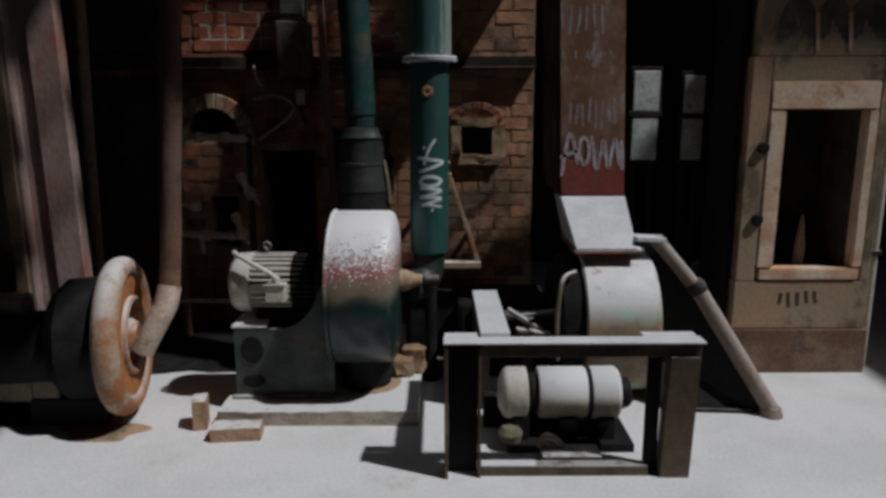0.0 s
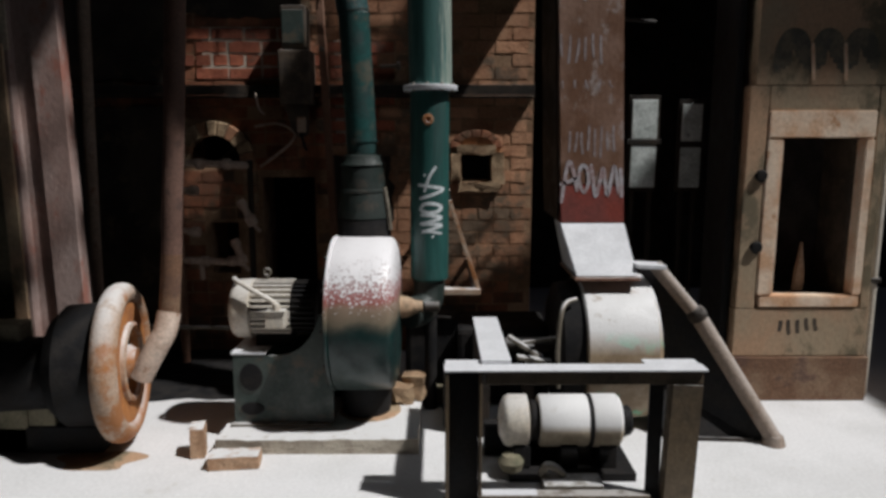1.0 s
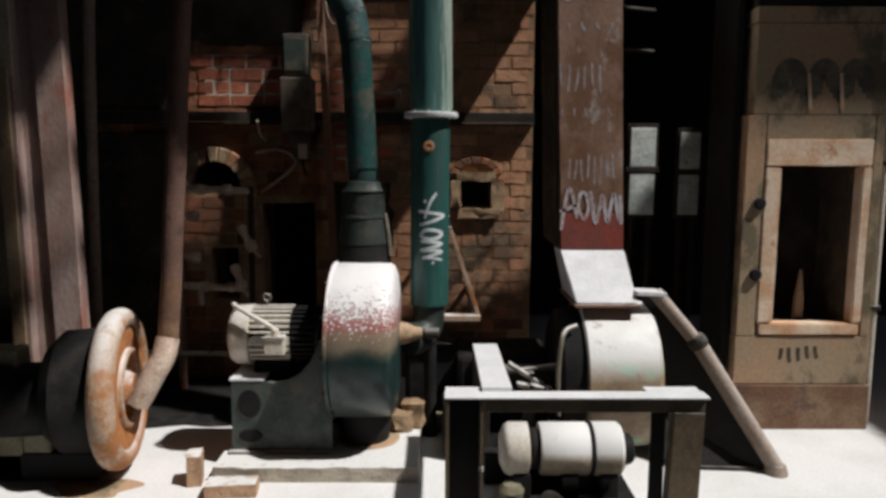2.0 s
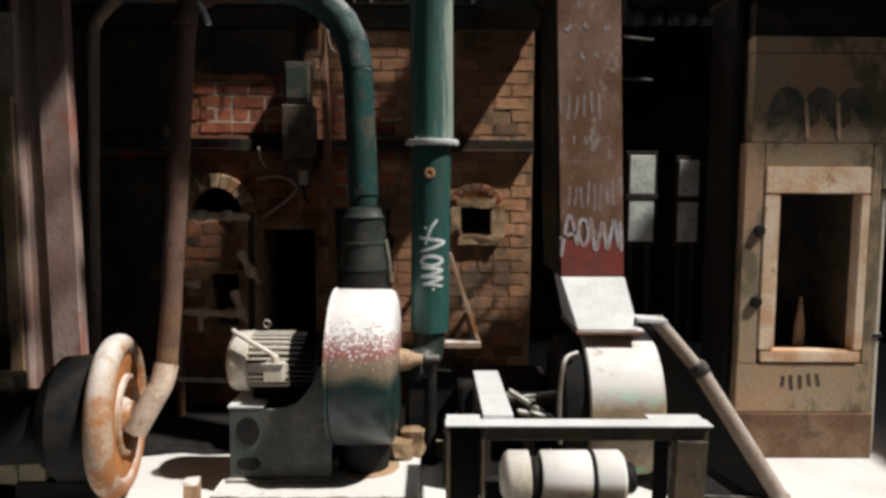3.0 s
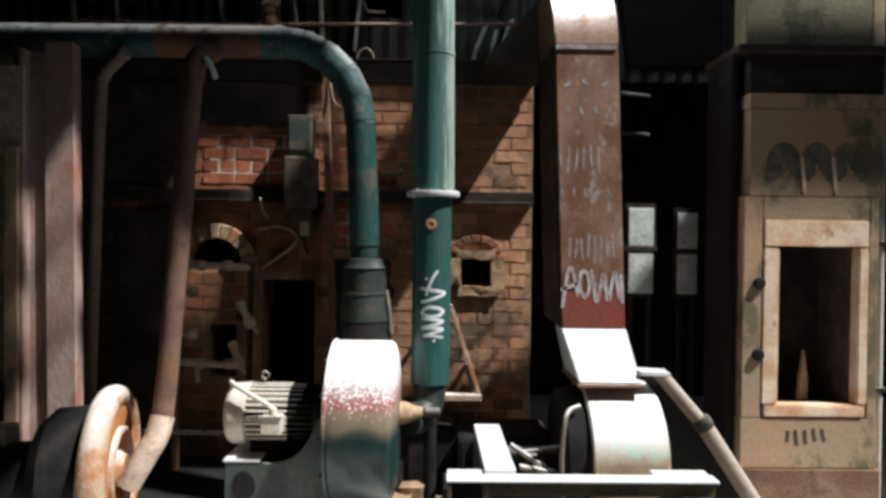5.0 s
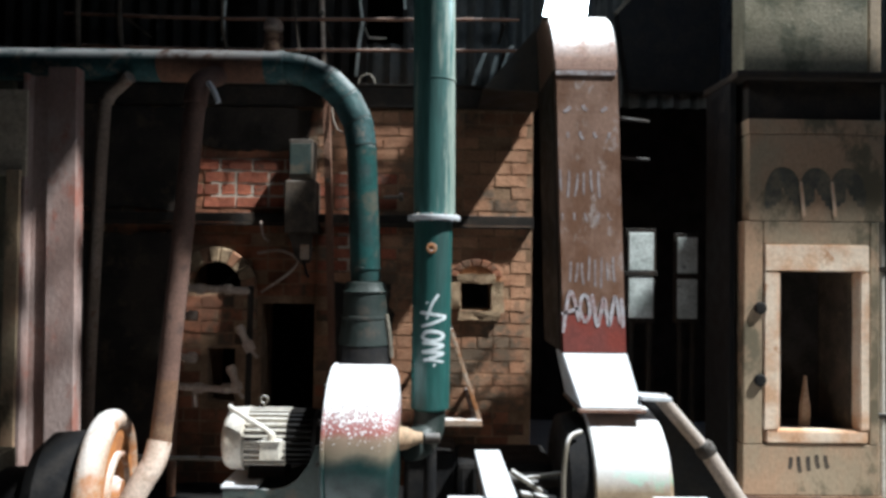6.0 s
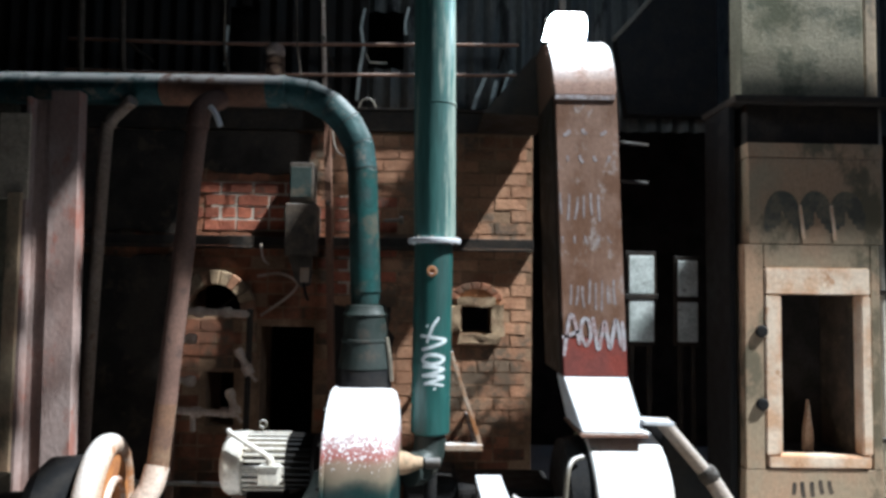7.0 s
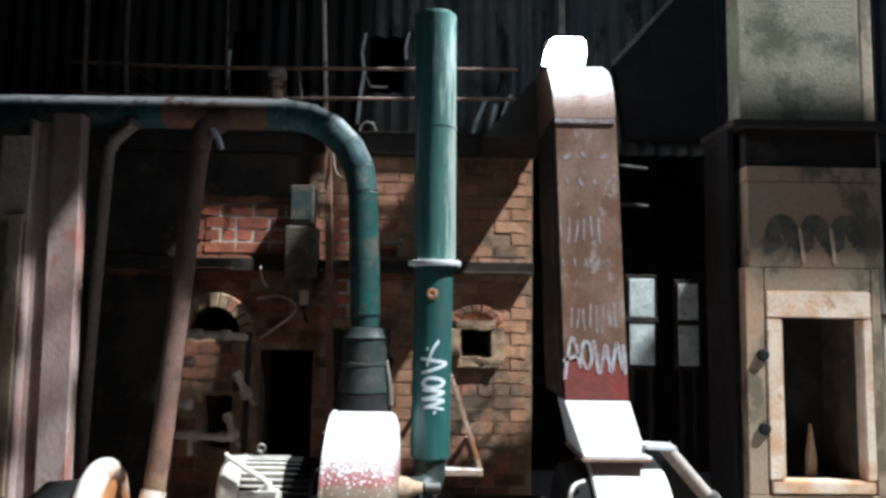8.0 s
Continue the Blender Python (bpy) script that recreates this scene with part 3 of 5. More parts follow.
def band_rim(m):
    """Green enamel under a faded tan and a red stripe, with thick flaky pale dust and painted sun glints on the crown.
    """
    nt, n = m.node_tree, m.node_tree.nodes
    link = nt.links.new
    bsdf = n["Principled BSDF"]
    old = bsdf.inputs["Base Color"].links[0].from_socket
    geo = n.new("ShaderNodeNewGeometry")
    split = n.new("ShaderNodeSeparateXYZ")
    link(geo.outputs["Position"], split.inputs[0])
    wob = n.new("ShaderNodeTexNoise")
    wob.inputs["Scale"].default_value, wob.inputs["Detail"].default_value = 9, 5
    link(geo.outputs["Position"], wob.inputs["Vector"])
    z = n.new("ShaderNodeMath")
    z.operation = "MULTIPLY_ADD"
    link(wob.outputs["Fac"], z.inputs[0])
    z.inputs[1].default_value = 0.10
    link(split.outputs["Z"], z.inputs[2])
    ramp = n.new("ShaderNodeValToRGB")
    stops = [(0.0, (0.04, 0.05, 0.045, 0.75)), (0.44, (0.034, 0.045, 0.04, 0.6)), (0.53, (0.012, 0.04, 0.038, 0.0)), (0.66, (0.02, 0.04, 0.035, 0)), (0.735, (0.17, 0.14, 0.10, 1)), (0.795, (0.24, 0.17, 0.125, 1)), (0.825, (0.30, 0.10, 0.09, 1)), (0.885, (0.38, 0.20, 0.20, 1)), (0.935, (0.50, 0.45, 0.46, 1))]
    while len(ramp.color_ramp.elements) < len(stops):
        ramp.color_ramp.elements.new(0.5)
    for e, (pos, col) in zip(ramp.color_ramp.elements, stops):
        e.position, e.color = pos, col
    link(z.outputs[0], ramp.inputs[0])
    mix = n.new("ShaderNodeMix")
    mix.data_type = "RGBA"
    link(ramp.outputs["Alpha"], mix.inputs[0])
    link(old, mix.inputs[6])
    link(ramp.outputs["Color"], mix.inputs[7])
    flakes = n.new("ShaderNodeTexNoise")
    flakes.inputs["Scale"].default_value, flakes.inputs["Detail"].default_value = 75, 3
    link(geo.outputs["Position"], flakes.inputs["Vector"])
    rise = n.new("ShaderNodeMapRange")
    rise.inputs["From Min"].default_value, rise.inputs["From Max"].default_value = 0.66, 0.985
    rise.inputs["To Min"].default_value, rise.inputs["To Max"].default_value = -0.26, 0.22
    link(split.outputs["Z"], rise.inputs["Value"])
    add = n.new("ShaderNodeMath")
    link(flakes.outputs["Fac"], add.inputs[0])
    link(rise.outputs[0], add.inputs[1])
    cut = n.new("ShaderNodeMapRange")
    cut.inputs["From Min"].default_value, cut.inputs["From Max"].default_value = 0.49, 0.53
    link(add.outputs[0], cut.inputs["Value"])
    top = n.new("ShaderNodeMix")
    top.data_type = "RGBA"
    link(cut.outputs[0], top.inputs[0])
    link(mix.outputs[2], top.inputs[6])
    top.inputs[7].default_value = (0.74, 0.73, 0.75, 1)
    link(top.outputs[2], bsdf.inputs["Base Color"])
    b = n.new("ShaderNodeBump")
    b.inputs["Strength"].default_value, b.inputs["Distance"].default_value = 0.7, 0.012
    link(cut.outputs[0], b.inputs["Height"])
    link(bsdf.inputs["Normal"].links[0].from_socket, b.inputs["Normal"])
    link(b.outputs[0], bsdf.inputs["Normal"])


band_rim(RIM)
blower = thing("blower", (-0.42, 3.6, 0.075), "green centrifugal blower with red stripe and a crown of dust and painted glints", "blower", "blowers")
R = 0.405
part("casing", lathe(fresh(), [(0.02, 0), (0.02, R - 0.05), (0.02, R - 0.004), (0.03, R), (0.12, R + 0.001), (0.22, R), (0.30, R - 0.003), (0.318, R - 0.016), (0.334, R - 0.06), (0.346, R - 0.16), (0.348, 0)], (-0.575, 3.6, 0.63), (1, 0, 0), 72), RIM, blower, smooth=True)
part("rim_flange", lathe(fresh(), [(0, 0.05), (0, R - 0.002), (0.004, R + 0.006), (0.016, R + 0.006), (0.02, R), (0.02, 0.05)], (-0.577, 3.6, 0.63), (1, 0, 0), 72), RIM, blower, smooth=True)
for i in range(12):
    a = i * math.tau / 12
    c = Vector((-0.577, 3.6 + (R - 0.025) * math.cos(a), 0.63 + (R - 0.025) * math.sin(a)))
    part("bolt", rod(fresh(), c, c + Vector((-0.016, 0, 0)), 0.011, seg=6), IRON, blower)
inlet = part("inlet_collar", lathe(fresh(), [(0, 0), (0, 0.062), (0.04, 0.055), (0.08, 0.036), (0.12, 0.03), (0.12, 0)], (-0.23, 3.6, 0.66), (1, 0, 0), 24), OVENPLATE, blower, "dull tan bearing collar", True)
part("shaft", rod(fresh(), (-0.1, 3.6, 0.66), (-0.02, 3.6, 0.66), 0.028, seg=14), IRON, inlet, smooth=True)
# pedestal: a folded sheet box whose front plate sweeps up to the casing
arc = [(-0.80, 0.455), (-0.76, 0.47), (-0.72, 0.50), (-0.68, 0.55), (-0.65, 0.61), (-0.635, 0.66), (-0.57, 0.68)]
ped = part("pedestal_front", plate(fresh(), [(-1.085, 0.09), (-0.57, 0.09), *arc[::-1], (-0.86, 0.447), (-1.08, 0.455)], 3.42, 0.012), GREYGREEN, blower, "grey-green dusty pedestal")
part("pedestal_back", plate(fresh(), [(-1.085, 0.09), (-0.57, 0.09), *arc[::-1], (-0.86, 0.447), (-1.08, 0.455)], 3.77, 0.012), GREYGREEN, blower)
part("pedestal_side", box(fresh(), -1.085, -1.073, 3.432, 3.77, 0.09, 0.452), GREYGREEN, blower)
part("pedestal_top", box(fresh(), -1.09, -0.91, 3.414, 3.79, 0.455, 0.467, 0.003), WHITEWASH, blower)
part("pedestal_foot", box(fresh(), -1.10, -0.58, 3.39, 3.80, 0.076, 0.09, 0.003), STEEL, blower)
for x0, x1, z0, z1 in [(-1.06, -0.92, 0.26, 0.41), (-1.05, -0.93, 0.13, 0.20)]:
    bm = fresh()
    lathe(bm, [(0, 0), (0, 0.06), (0.004, 0.058), (0.005, 0)], ((x0 + x1) / 2, 3.4165, (z0 + z1) / 2), (0, -1, 0), 18)
    for v in bm.verts:
        v.co.z = (z0 + z1) / 2 + (v.co.z - (z0 + z1) / 2) * (z1 - z0) / 0.12
    part("paint_blot", bm, BLACK, ped, "black sprayed blot")
part("throat", lathe(fresh(), [(0, 0), (0, 0.13), (0.2, 0.15), (0.2, 0)], (-0.42, 3.62, 0.08), (0, 0, 1), 28), BLACK, blower, "black rubber throat", True)

motor = thing("electric_motor", (-0.9, 3.6, 0.467), "cream electric motor with cooling fins on a green pedestal", "motor", "electric motors")
MZ, MR = 0.655, 0.155
part("end_bell", lathe(fresh(), [(0, 0), (0, MR - 0.045), (0.012, MR - 0.015), (0.035, MR), (0.11, MR + 0.004), (0.118, MR - 0.01), (0.118, 0)], (-1.115, 3.6, MZ), (1, 0, 0), 40), CREAM, motor, smooth=True)
part("stator", rod(fresh(), (-1.0, 3.6, MZ), (-0.66, 3.6, MZ), MR - 0.028, seg=36), IRON, motor, smooth=True)
part("end_shield", lathe(fresh(), [(0, 0), (0, MR - 0.02), (0.03, MR), (0.06, MR - 0.01), (0.085, 0.08), (0.085, 0)], (-0.67, 3.6, MZ), (1, 0, 0), 36), BLACK, motor, smooth=True)
fin = fresh()
box(fin, -0.995, -0.79, 3.6 - MR - 0.002, 3.6 - MR + 0.04, MZ - 0.0055, MZ + 0.0055, 0.002)
first = part("fin", fin, CREAM, motor)
FIN0 = Vector((-0.9, 3.6, 0.467))
for i in range(1, 22):
    a = radians(-52 + 11.5 * i)
    f = first if i == 0 else new("fin", first.data)
    f.parent = motor
    turn = Matrix.Translation(Vector((0, 3.6, MZ)) - FIN0) @ Matrix.Rotation(-a, 4, "X") @ Matrix.Translation(FIN0 - Vector((0, 3.6, MZ)))
    f.matrix_basis = turn
    if i == 1:
        fin2 = fresh()
        box(fin2, -0.788, -0.66, 3.6 - MR + 0.004, 3.6 - MR + 0.04, MZ - 0.0055, MZ + 0.0055, 0.002)
        dark = part("shroud_fin", fin2, BLACK, motor, "black fin")
    else:
        dark = new("shroud_fin", dark.data)
        dark.parent = motor
    dark.matrix_basis = turn
# foot is blackened to hold the shade below the motor
part("foot", box(fresh(), -0.99, -0.80, 3.53, 3.67, 0.468, 0.54, 0.005), BLACK, motor, "motor foot, blackened for the shade under the motor")
jb = part("junction_box", box(fresh(), -0.90, -0.80, 3.38, 3.46, 0.60, 0.69, 0.006), CREAM, motor)
part("box_lid", box(fresh(), -0.907, -0.793, 3.37, 3.379, 0.688, 0.697, 0.002), CREAM, jb)
part("gland", rod(fresh(), (-0.845, 3.42, 0.69), (-0.85, 3.42, 0.725), 0.02, seg=12), CREAM, jb, smooth=True)
part("conduit", tube(fresh(), smooth_path([(-0.85, 3.42, 0.72), (-0.88, 3.415, 0.745), (-0.96, 3.42, 0.79), (-1.05, 3.45, 0.835), (-1.075, 3.5, 0.835), (-1.075, 3.55, 0.80)], 6), 0.0125, 12), CREAM, motor, smooth=True)
bm = fresh()
rod(bm, (-0.93, 3.6, MZ + MR - 0.01), (-0.93, 3.6, MZ + MR + 0.025), 0.008, seg=10)
tube(bm, [(-0.93 + 0.018 * math.sin(i * math.tau / 14), 3.6, MZ + MR + 0.04 - 0.018 * math.cos(i * math.tau / 14)) for i in range(15)], 0.006, 8)
part("eyebolt", bm, STEEL, motor, smooth=True)


# loose bricks and rubble
def loose_brick(name, at, turn, size, label, material=LOOSEBRICK, rough=0.0045):
    t = thing(name, at, label, "brick", "loose bricks")
    bm = box(fresh(), at[0] - size[0] / 2, at[0] + size[0] / 2, at[1] - size[1] / 2, at[1] + size[1] / 2, at[2], at[2] + size[2])
    bmesh.ops.subdivide_edges(bm, edges=bm.edges[:], cuts=5, use_grid_fill=True)
    for v in bm.verts:
        v.co += noise.noise_vector(v.co * 31) * 0.0045 + noise.noise_vector(v.co * 11) * (rough - 0.0045) * 2
    bmesh.ops.rotate(bm, cent=at, matrix=Matrix.Rotation(radians(turn), 3, "Z"), verts=bm.verts)
    low = min(v.co.z for v in bm.verts)
    bmesh.ops.translate(bm, verts=bm.verts, vec=(0, 0, at[2] - low))
    part("block", bm, material, t, smooth=True)


loose_brick("loose_brick", (-1.0, 3.12, 0), 5, (0.235, 0.105, 0.062), "loose pale fire brick lying flat on the floor")
loose_brick("loose_brick", (-1.215, 3.24, 0), 12, (0.068, 0.11, 0.15), "loose pale fire brick standing on end by the plinth")
loose_brick("stone", (-0.24, 3.72, 0.074), 20, (0.12, 0.12, 0.10), "rough tan stone block on the plinth", VENTSTONE, 0.016)
loose_brick("stone", (-0.17, 3.80, 0.074), -15, (0.13, 0.1, 0.13), "rough reddish stone block on the plinth", VENTSTONE, 0.016)
loose_brick("stone", (-0.02, 3.9, 0), 30, (0.2, 0.08, 0.10), "grey rubble stone beside the plinth", PLASTER, 0.014)

sand = thing("sand_patch", (-1.7, 3.2, 0), "thin tan patch lying on the floor by the ring", "sand", "", "stuff")
bm = fresh()
rim = [bm.verts.new((-1.68 + (0.19 + 0.04 * math.sin(3 * a) + 0.02 * math.sin(7 * a)) * math.cos(a), 3.17 + (0.13 + 0.03 * math.cos(2 * a)) * math.sin(a), 0.001)) for a in [i * math.tau / 40 for i in range(40)]]
top = bm.verts.new((-1.68, 3.17, 0.012))
for i in range(40):
    bm.faces.new((rim[i], rim[(i + 1) % 40], top))
part("spill", bm, OVENPLATE, sand)

# ---- green duct from the blower ----
DX, DY = -0.431, 3.762
duct = thing("green_duct", (DX, DY, 1.0), "green enamelled duct rising from the blower and running overhead", "duct")
part("boot", lathe(fresh(), [(-0.03, 0.10), (-0.03, 0.142), (0.03, 0.146), (0.06, 0.139), (0.10, 0.142), (0.118, 0.135), (0.118, 0.10)], (DX, DY, 1.006), (0, 0, 1), 36), BLACK, duct, "black rubber boot", True)
part("cone", lathe(fresh(), [(0, 0.11), (0, 0.142), (0.012, 0.142), (0.135, 0.124), (0.14, 0.129), (0.152, 0.129), (0.155, 0.121), (0.27, 0.118), (0.277, 0.11)], (DX, DY, 1.126), (0, 0, 1), 36), DARKGREEN, duct, "dark grimy tapered sleeve", True)
part("collar", lathe(fresh(), [(0, 0.07), (0, 0.123), (0.008, 0.125), (0.016, 0.116), (0.055, 0.106), (0.06, 0.08)], (DX, DY, 1.403), (0, 0, 1), 36), DARKGREEN, duct, smooth=True)
part("side_rod", tube(fresh(), smooth_path([(-0.285, DY - 0.05, 1.06), (-0.296, DY - 0.06, 1.18), (-0.316, DY - 0.05, 1.29)], 5), 0.0125, 10), STEEL, duct, smooth=True)
part("riser", rod(fresh(), (DX, DY, 1.455), (-0.465, DY, 2.197), 0.0815, seg=32), GREEN, duct, smooth=True)
part("riser_seam", lathe(fresh(), [(0, 0.07), (0, 0.087), (0.012, 0.087), (0.012, 0.07)], (DX - 0.002, DY, 1.528), (0, 0, 1), 32), GREEN, duct, smooth=True)
# elbow of five mitred sheet segments
cx, cz, rad = -0.8965, 2.192, 0.4305
elbow = [Vector((cx + rad * math.cos(radians(18 * i)), DY, cz + rad * math.sin(radians(18 * i)))) for i in range(6)]
for i, (a, b) in enumerate(zip(elbow, elbow[1:])):
    over = (b - a).normalized() * 0.016
    seg = part("elbow_segment", rod(fresh(), a - over, b + over, 0.0826 + 0.0006 * (i % 2), seg=32), ELBOWGREEN, duct, "flaking green sheet segment", True)
    part("seam", lathe(fresh(), [(0, 0.07), (0, 0.0845), (0.006, 0.0845), (0.006, 0.07)], a, b - a, 32), DARKGREEN, seg, smooth=True)
part("overhead_run", rod(fresh(), (-0.98, DY, 2.62), (-1.565, DY, 2.62), 0.0867, seg=32), FLAKERUST, duct, "rust-brown stretch of pipe", True)
part("overhead_sleeve", rod(fresh(), (-0.878, DY, 2.621), (-1.0, DY, 2.62), 0.0885, seg=32), FLAKEGREEN, duct, "flaking teal sleeve", True)
part("overhead_run", rod(fresh(), (-1.555, DY, 2.62), (-5.9, DY, 2.594), 0.0857, seg=32), FLAKEGREEN, duct, "dusty dark green stretch of pipe", True)
part("outlet_stub", lathe(fresh(), [(0, 0), (0, 0.053), (0.05, 0.053), (0.055, 0.048), (0.075, 0.048), (0.08, 0.053), (0.115, 0.05), (0.115, 0)], (-0.953, DY, 2.69), (0, 0, 1), 20), RUSTTAN, duct, "brown pipe stub", True)
part("outlet_cap", lathe(fresh(), [(0, 0), (0, 0.042), (0.016, 0.042), (0.022, 0.052), (0.05, 0.051), (0.075, 0.04), (0.085, 0)], (-0.954, DY, 2.803), (0, 0, 1), 20), PALEPIPE, duct, "pale domed cap", True)

# ---- tall green pipe feeding the blower ----
PX, PY, PR = -0.071, 3.75, 0.104
gpipe = thing("tall_pipe", (PX, PY, 0), "tall flaking teal-green pipe with a bolted flange", "pipe")
gl = part("lower_pipe", rod(fresh(), (PX - 0.004, PY, 0.78), (PX + 0.001, PY, 1.80), PR, seg=48), TEALDARK, gpipe, smooth=True)
part("foot_bend", tube(fresh(), smooth_path([(PX - 0.004, PY, 0.79), (PX - 0.006, PY, 0.72), (PX - 0.02, PY - 0.02, 0.66), (PX - 0.06, PY - 0.07, 0.62), (PX - 0.11, PY - 0.12, 0.62)], 6), 0.085, 24), DARKGREEN, gpipe, smooth=True)
part("support", rod(fresh(), (PX, PY + 0.08, 0), (PX, PY + 0.08, 0.66), 0.035, seg=20), BLACK, gpipe, smooth=True)
fl = part("flange", lathe(fresh(), [(0, 0.09), (0, 0.140), (0.004, 0.143), (0.011, 0.143), (0.013, 0.136), (0.015, 0.143), (0.024, 0.143), (0.027, 0.14), (0.027, 0.09)], (PX + 0.004, PY, 1.795), (0, 0, 1), 48), WHITEWASH, gpipe, "pale grey flange pair", True)
for i in range(10):
    a = i * math.tau / 10 + 0.2
    c = Vector((PX + 0.004 + 0.125 * math.cos(a), PY + 0.125 * math.sin(a), 1.786))
    part("bolt", rod(fresh(), c, c + Vector((0, 0, 0.047)), 0.008, seg=6), STEEL, fl)
part("upper_pipe", lathe(fresh(), [(0, 0.09), (0, 0.1125), (1.345, 0.114), (1.355, 0.1175), (1.37, 0.114), (1.37, 0.10), (1.17, 0.10)], (PX + 0.006, PY, 1.822), (-0.012, 0, 1), 48), TEAL, gpipe, smooth=True)
part("weld_seam", lathe(fresh(), [(0, 0.10), (0, 0.116), (0.009, 0.116), (0.009, 0.10)], (PX, PY, 2.55), (0, 0, 1), 48), TEAL, gpipe, smooth=True)
part("patch_plate", lathe(fresh(), [(-0.01, 0), (-0.01, 0.03), (0.010, 0.028), (0.012, 0.015), (0.004, 0.012), (0.004, 0)], (PX - 0.006, PY - PR + 0.004, 1.645), (0, -1, 0), 18), RUST_PALE, gpipe, "round rust-stained patch with a hole")


def ribbon(path, normals, w, thick=0.0012):
    """A flat stroke along a path on a surface whose outward normals are given."""
    bm = fresh()
    rings = []
    for i, (p, n) in enumerate(zip(path, normals)):
        d = (path[min(i + 1, len(path) - 1)] - path[max(i - 1, 0)]).normalized()
        side = d.cross(n).normalized()
        k = w * (0.75 if i in (0, len(path) - 1) else 1.0)
        rings.append([bm.verts.new(p + side * k - n * thick), bm.verts.new(p + side * k + n * 0.0004), bm.verts.new(p - side * k + n * 0.0004), bm.verts.new(p - side * k - n * thick)])
    for a, b in zip(rings, rings[1:]):
        for i in range(4):
            bm.faces.new((a[i], a[(i + 1) % 4], b[(i + 1) % 4], b[i]))
    bm.faces.new(rings[0])
    bm.faces.new(rings[-1])
    return bm


def on_pipe(points, r=0.0085):
    """A sprayed stroke laid on the lower green pipe through (x, z) points."""
    path, normals = [], []
    for p in smooth_path([(x, z, 0) for x, z in points], 5):
        s = max(-0.1, min(0.1, p.x - PX))
        n = Vector((s, -math.sqrt(PR ** 2 - s * s), 0)) / PR
        path.append(Vector((PX, PY, p.y)) + n * (PR + 0.0006))
        normals.append(n)
    part("sprayed_stroke", ribbon(path, normals, r), WHITEPAINT, gl, "white sprayed bar")


# an unreadable sprayed tag running down the pipe
TAG = [
    ([(-0.062, 1.305), (0.0, 1.298), (0.072, 1.282), (0.01, 1.252), (-0.055, 1.232)], 0.0085),
    ([(0.034, 1.402), (0.0, 1.35), (-0.028, 1.268)], 0.0075),
    ([(-0.045, 1.19), (-0.02, 1.206), (0.03, 1.204), (0.062, 1.186), (0.04, 1.164), (-0.01, 1.158), (-0.045, 1.172), (-0.045, 1.19)], 0.0095),
    ([(-0.055, 1.146), (0.0, 1.144), (0.062, 1.132), (0.0, 1.11), (-0.05, 1.096), (0.01, 1.098), (0.062, 1.09), (0.0, 1.068), (-0.062, 1.048)], 0.0085),
    ([(-0.062, 1.052), (0.0, 1.058), (0.064, 1.046)], 0.0065),
    ([(-0.03, 1.36), (-0.022, 1.354)], 0.0085), ([(0.012, 1.034), (0.02, 1.028)], 0.0095),
]
for points, r in TAG:
    on_pipe([(PX + x, z) for x, z in points], r)

bracket = thing("wall_bracket", (0.07, 3.88, 0.66), "triangular rusty bracket beside the tall green pipe", "bracket")
part("base_bar", box(fresh(), -0.055, 0.213, 3.85, 3.92, 0.664, 0.698, 0.004), RUST_PALE, bracket)
part("slanting_bar", bar(fresh(), (0.035, 3.89, 1.20), (0.203, 3.89, 0.69), 0.026, 0.022, 0.003), RUST_PALE, bracket)
part("wall_tie", box(fresh(), 0.02, 0.05, 3.895, 4.91, 1.17, 1.195, 0.004), RUST, bracket)
part("wall_tie", box(fresh(), 0.165, 0.195, 3.925, 4.91, 0.667, 0.692, 0.004), RUST, bracket)

# ---- brown duct with its own blower ----
bduct = thing("brown_duct", (0.80, 3.95, 0.85), "tall rusty brown sheet duct with a red band and spray marks", "duct")


def shaft_ring(z0, z1, f0, f1, b0, b1, material, name, label="", half=0.172):
    """A tapering stretch of rectangular duct between two heights; f and b: its front and back."""
    mid = lambda z: 0.812 - 0.037 * (z - 1.09)
    bm = fresh()
    lo = [bm.verts.new(p) for p in ((mid(z0) - half, f0, z0), (mid(z0) + half, f0, z0), (mid(z0) + half, b0, z0), (mid(z0) - half, b0, z0))]
    hi = [bm.verts.new(p) for p in ((mid(z1) - half, f1, z1), (mid(z1) + half, f1, z1), (mid(z1) + half, b1, z1), (mid(z1) - half, b1, z1))]
    bm.faces.new(lo[::-1])
    bm.faces.new(hi)
    for i in range(4):
        bm.faces.new((lo[i], lo[(i + 1) % 4], hi[(i + 1) % 4], hi[i]))
    bmesh.ops.bevel(bm, geom=bm.edges[:], offset=0.006, segments=2, affect="EDGES")
    return part(name, bm, material, bduct, label)


shaft = shaft_ring(1.30, 2.63, 3.75, 3.75, 4.3, 4.3, DUCTRED, "shaft")
# dark sheet laid over the side that faces away from the sun
bm = fresh()
bar(bm, (0.634 - 0.0042, 4.03, 1.10), (0.577, 4.03, 2.63), 0.52, 0.005, 0.001, up=(1, 0, 0))
part("side_sheet", bm, IRON, bduct, "black sheet standing for the duct's shaded side")
band = shaft_ring(1.09, 1.30, 3.748, 3.748, 4.3, 4.3, REDBAND, "red_band", "red-lead painted band", 0.173)
bm = fresh()
bm_lo = [bm.verts.new(p) for p in ((0.685, 3.49, 0.845), (1.0, 3.49, 0.845), (1.0, 3.92, 0.845), (0.685, 3.92, 0.845))]
bm_hi = [bm.verts.new(p) for p in ((0.636, 3.746, 1.089), (0.988, 3.746, 1.089), (0.988, 3.95, 1.089), (0.636, 3.95, 1.089))]
bm.faces.new(bm_lo[::-1])
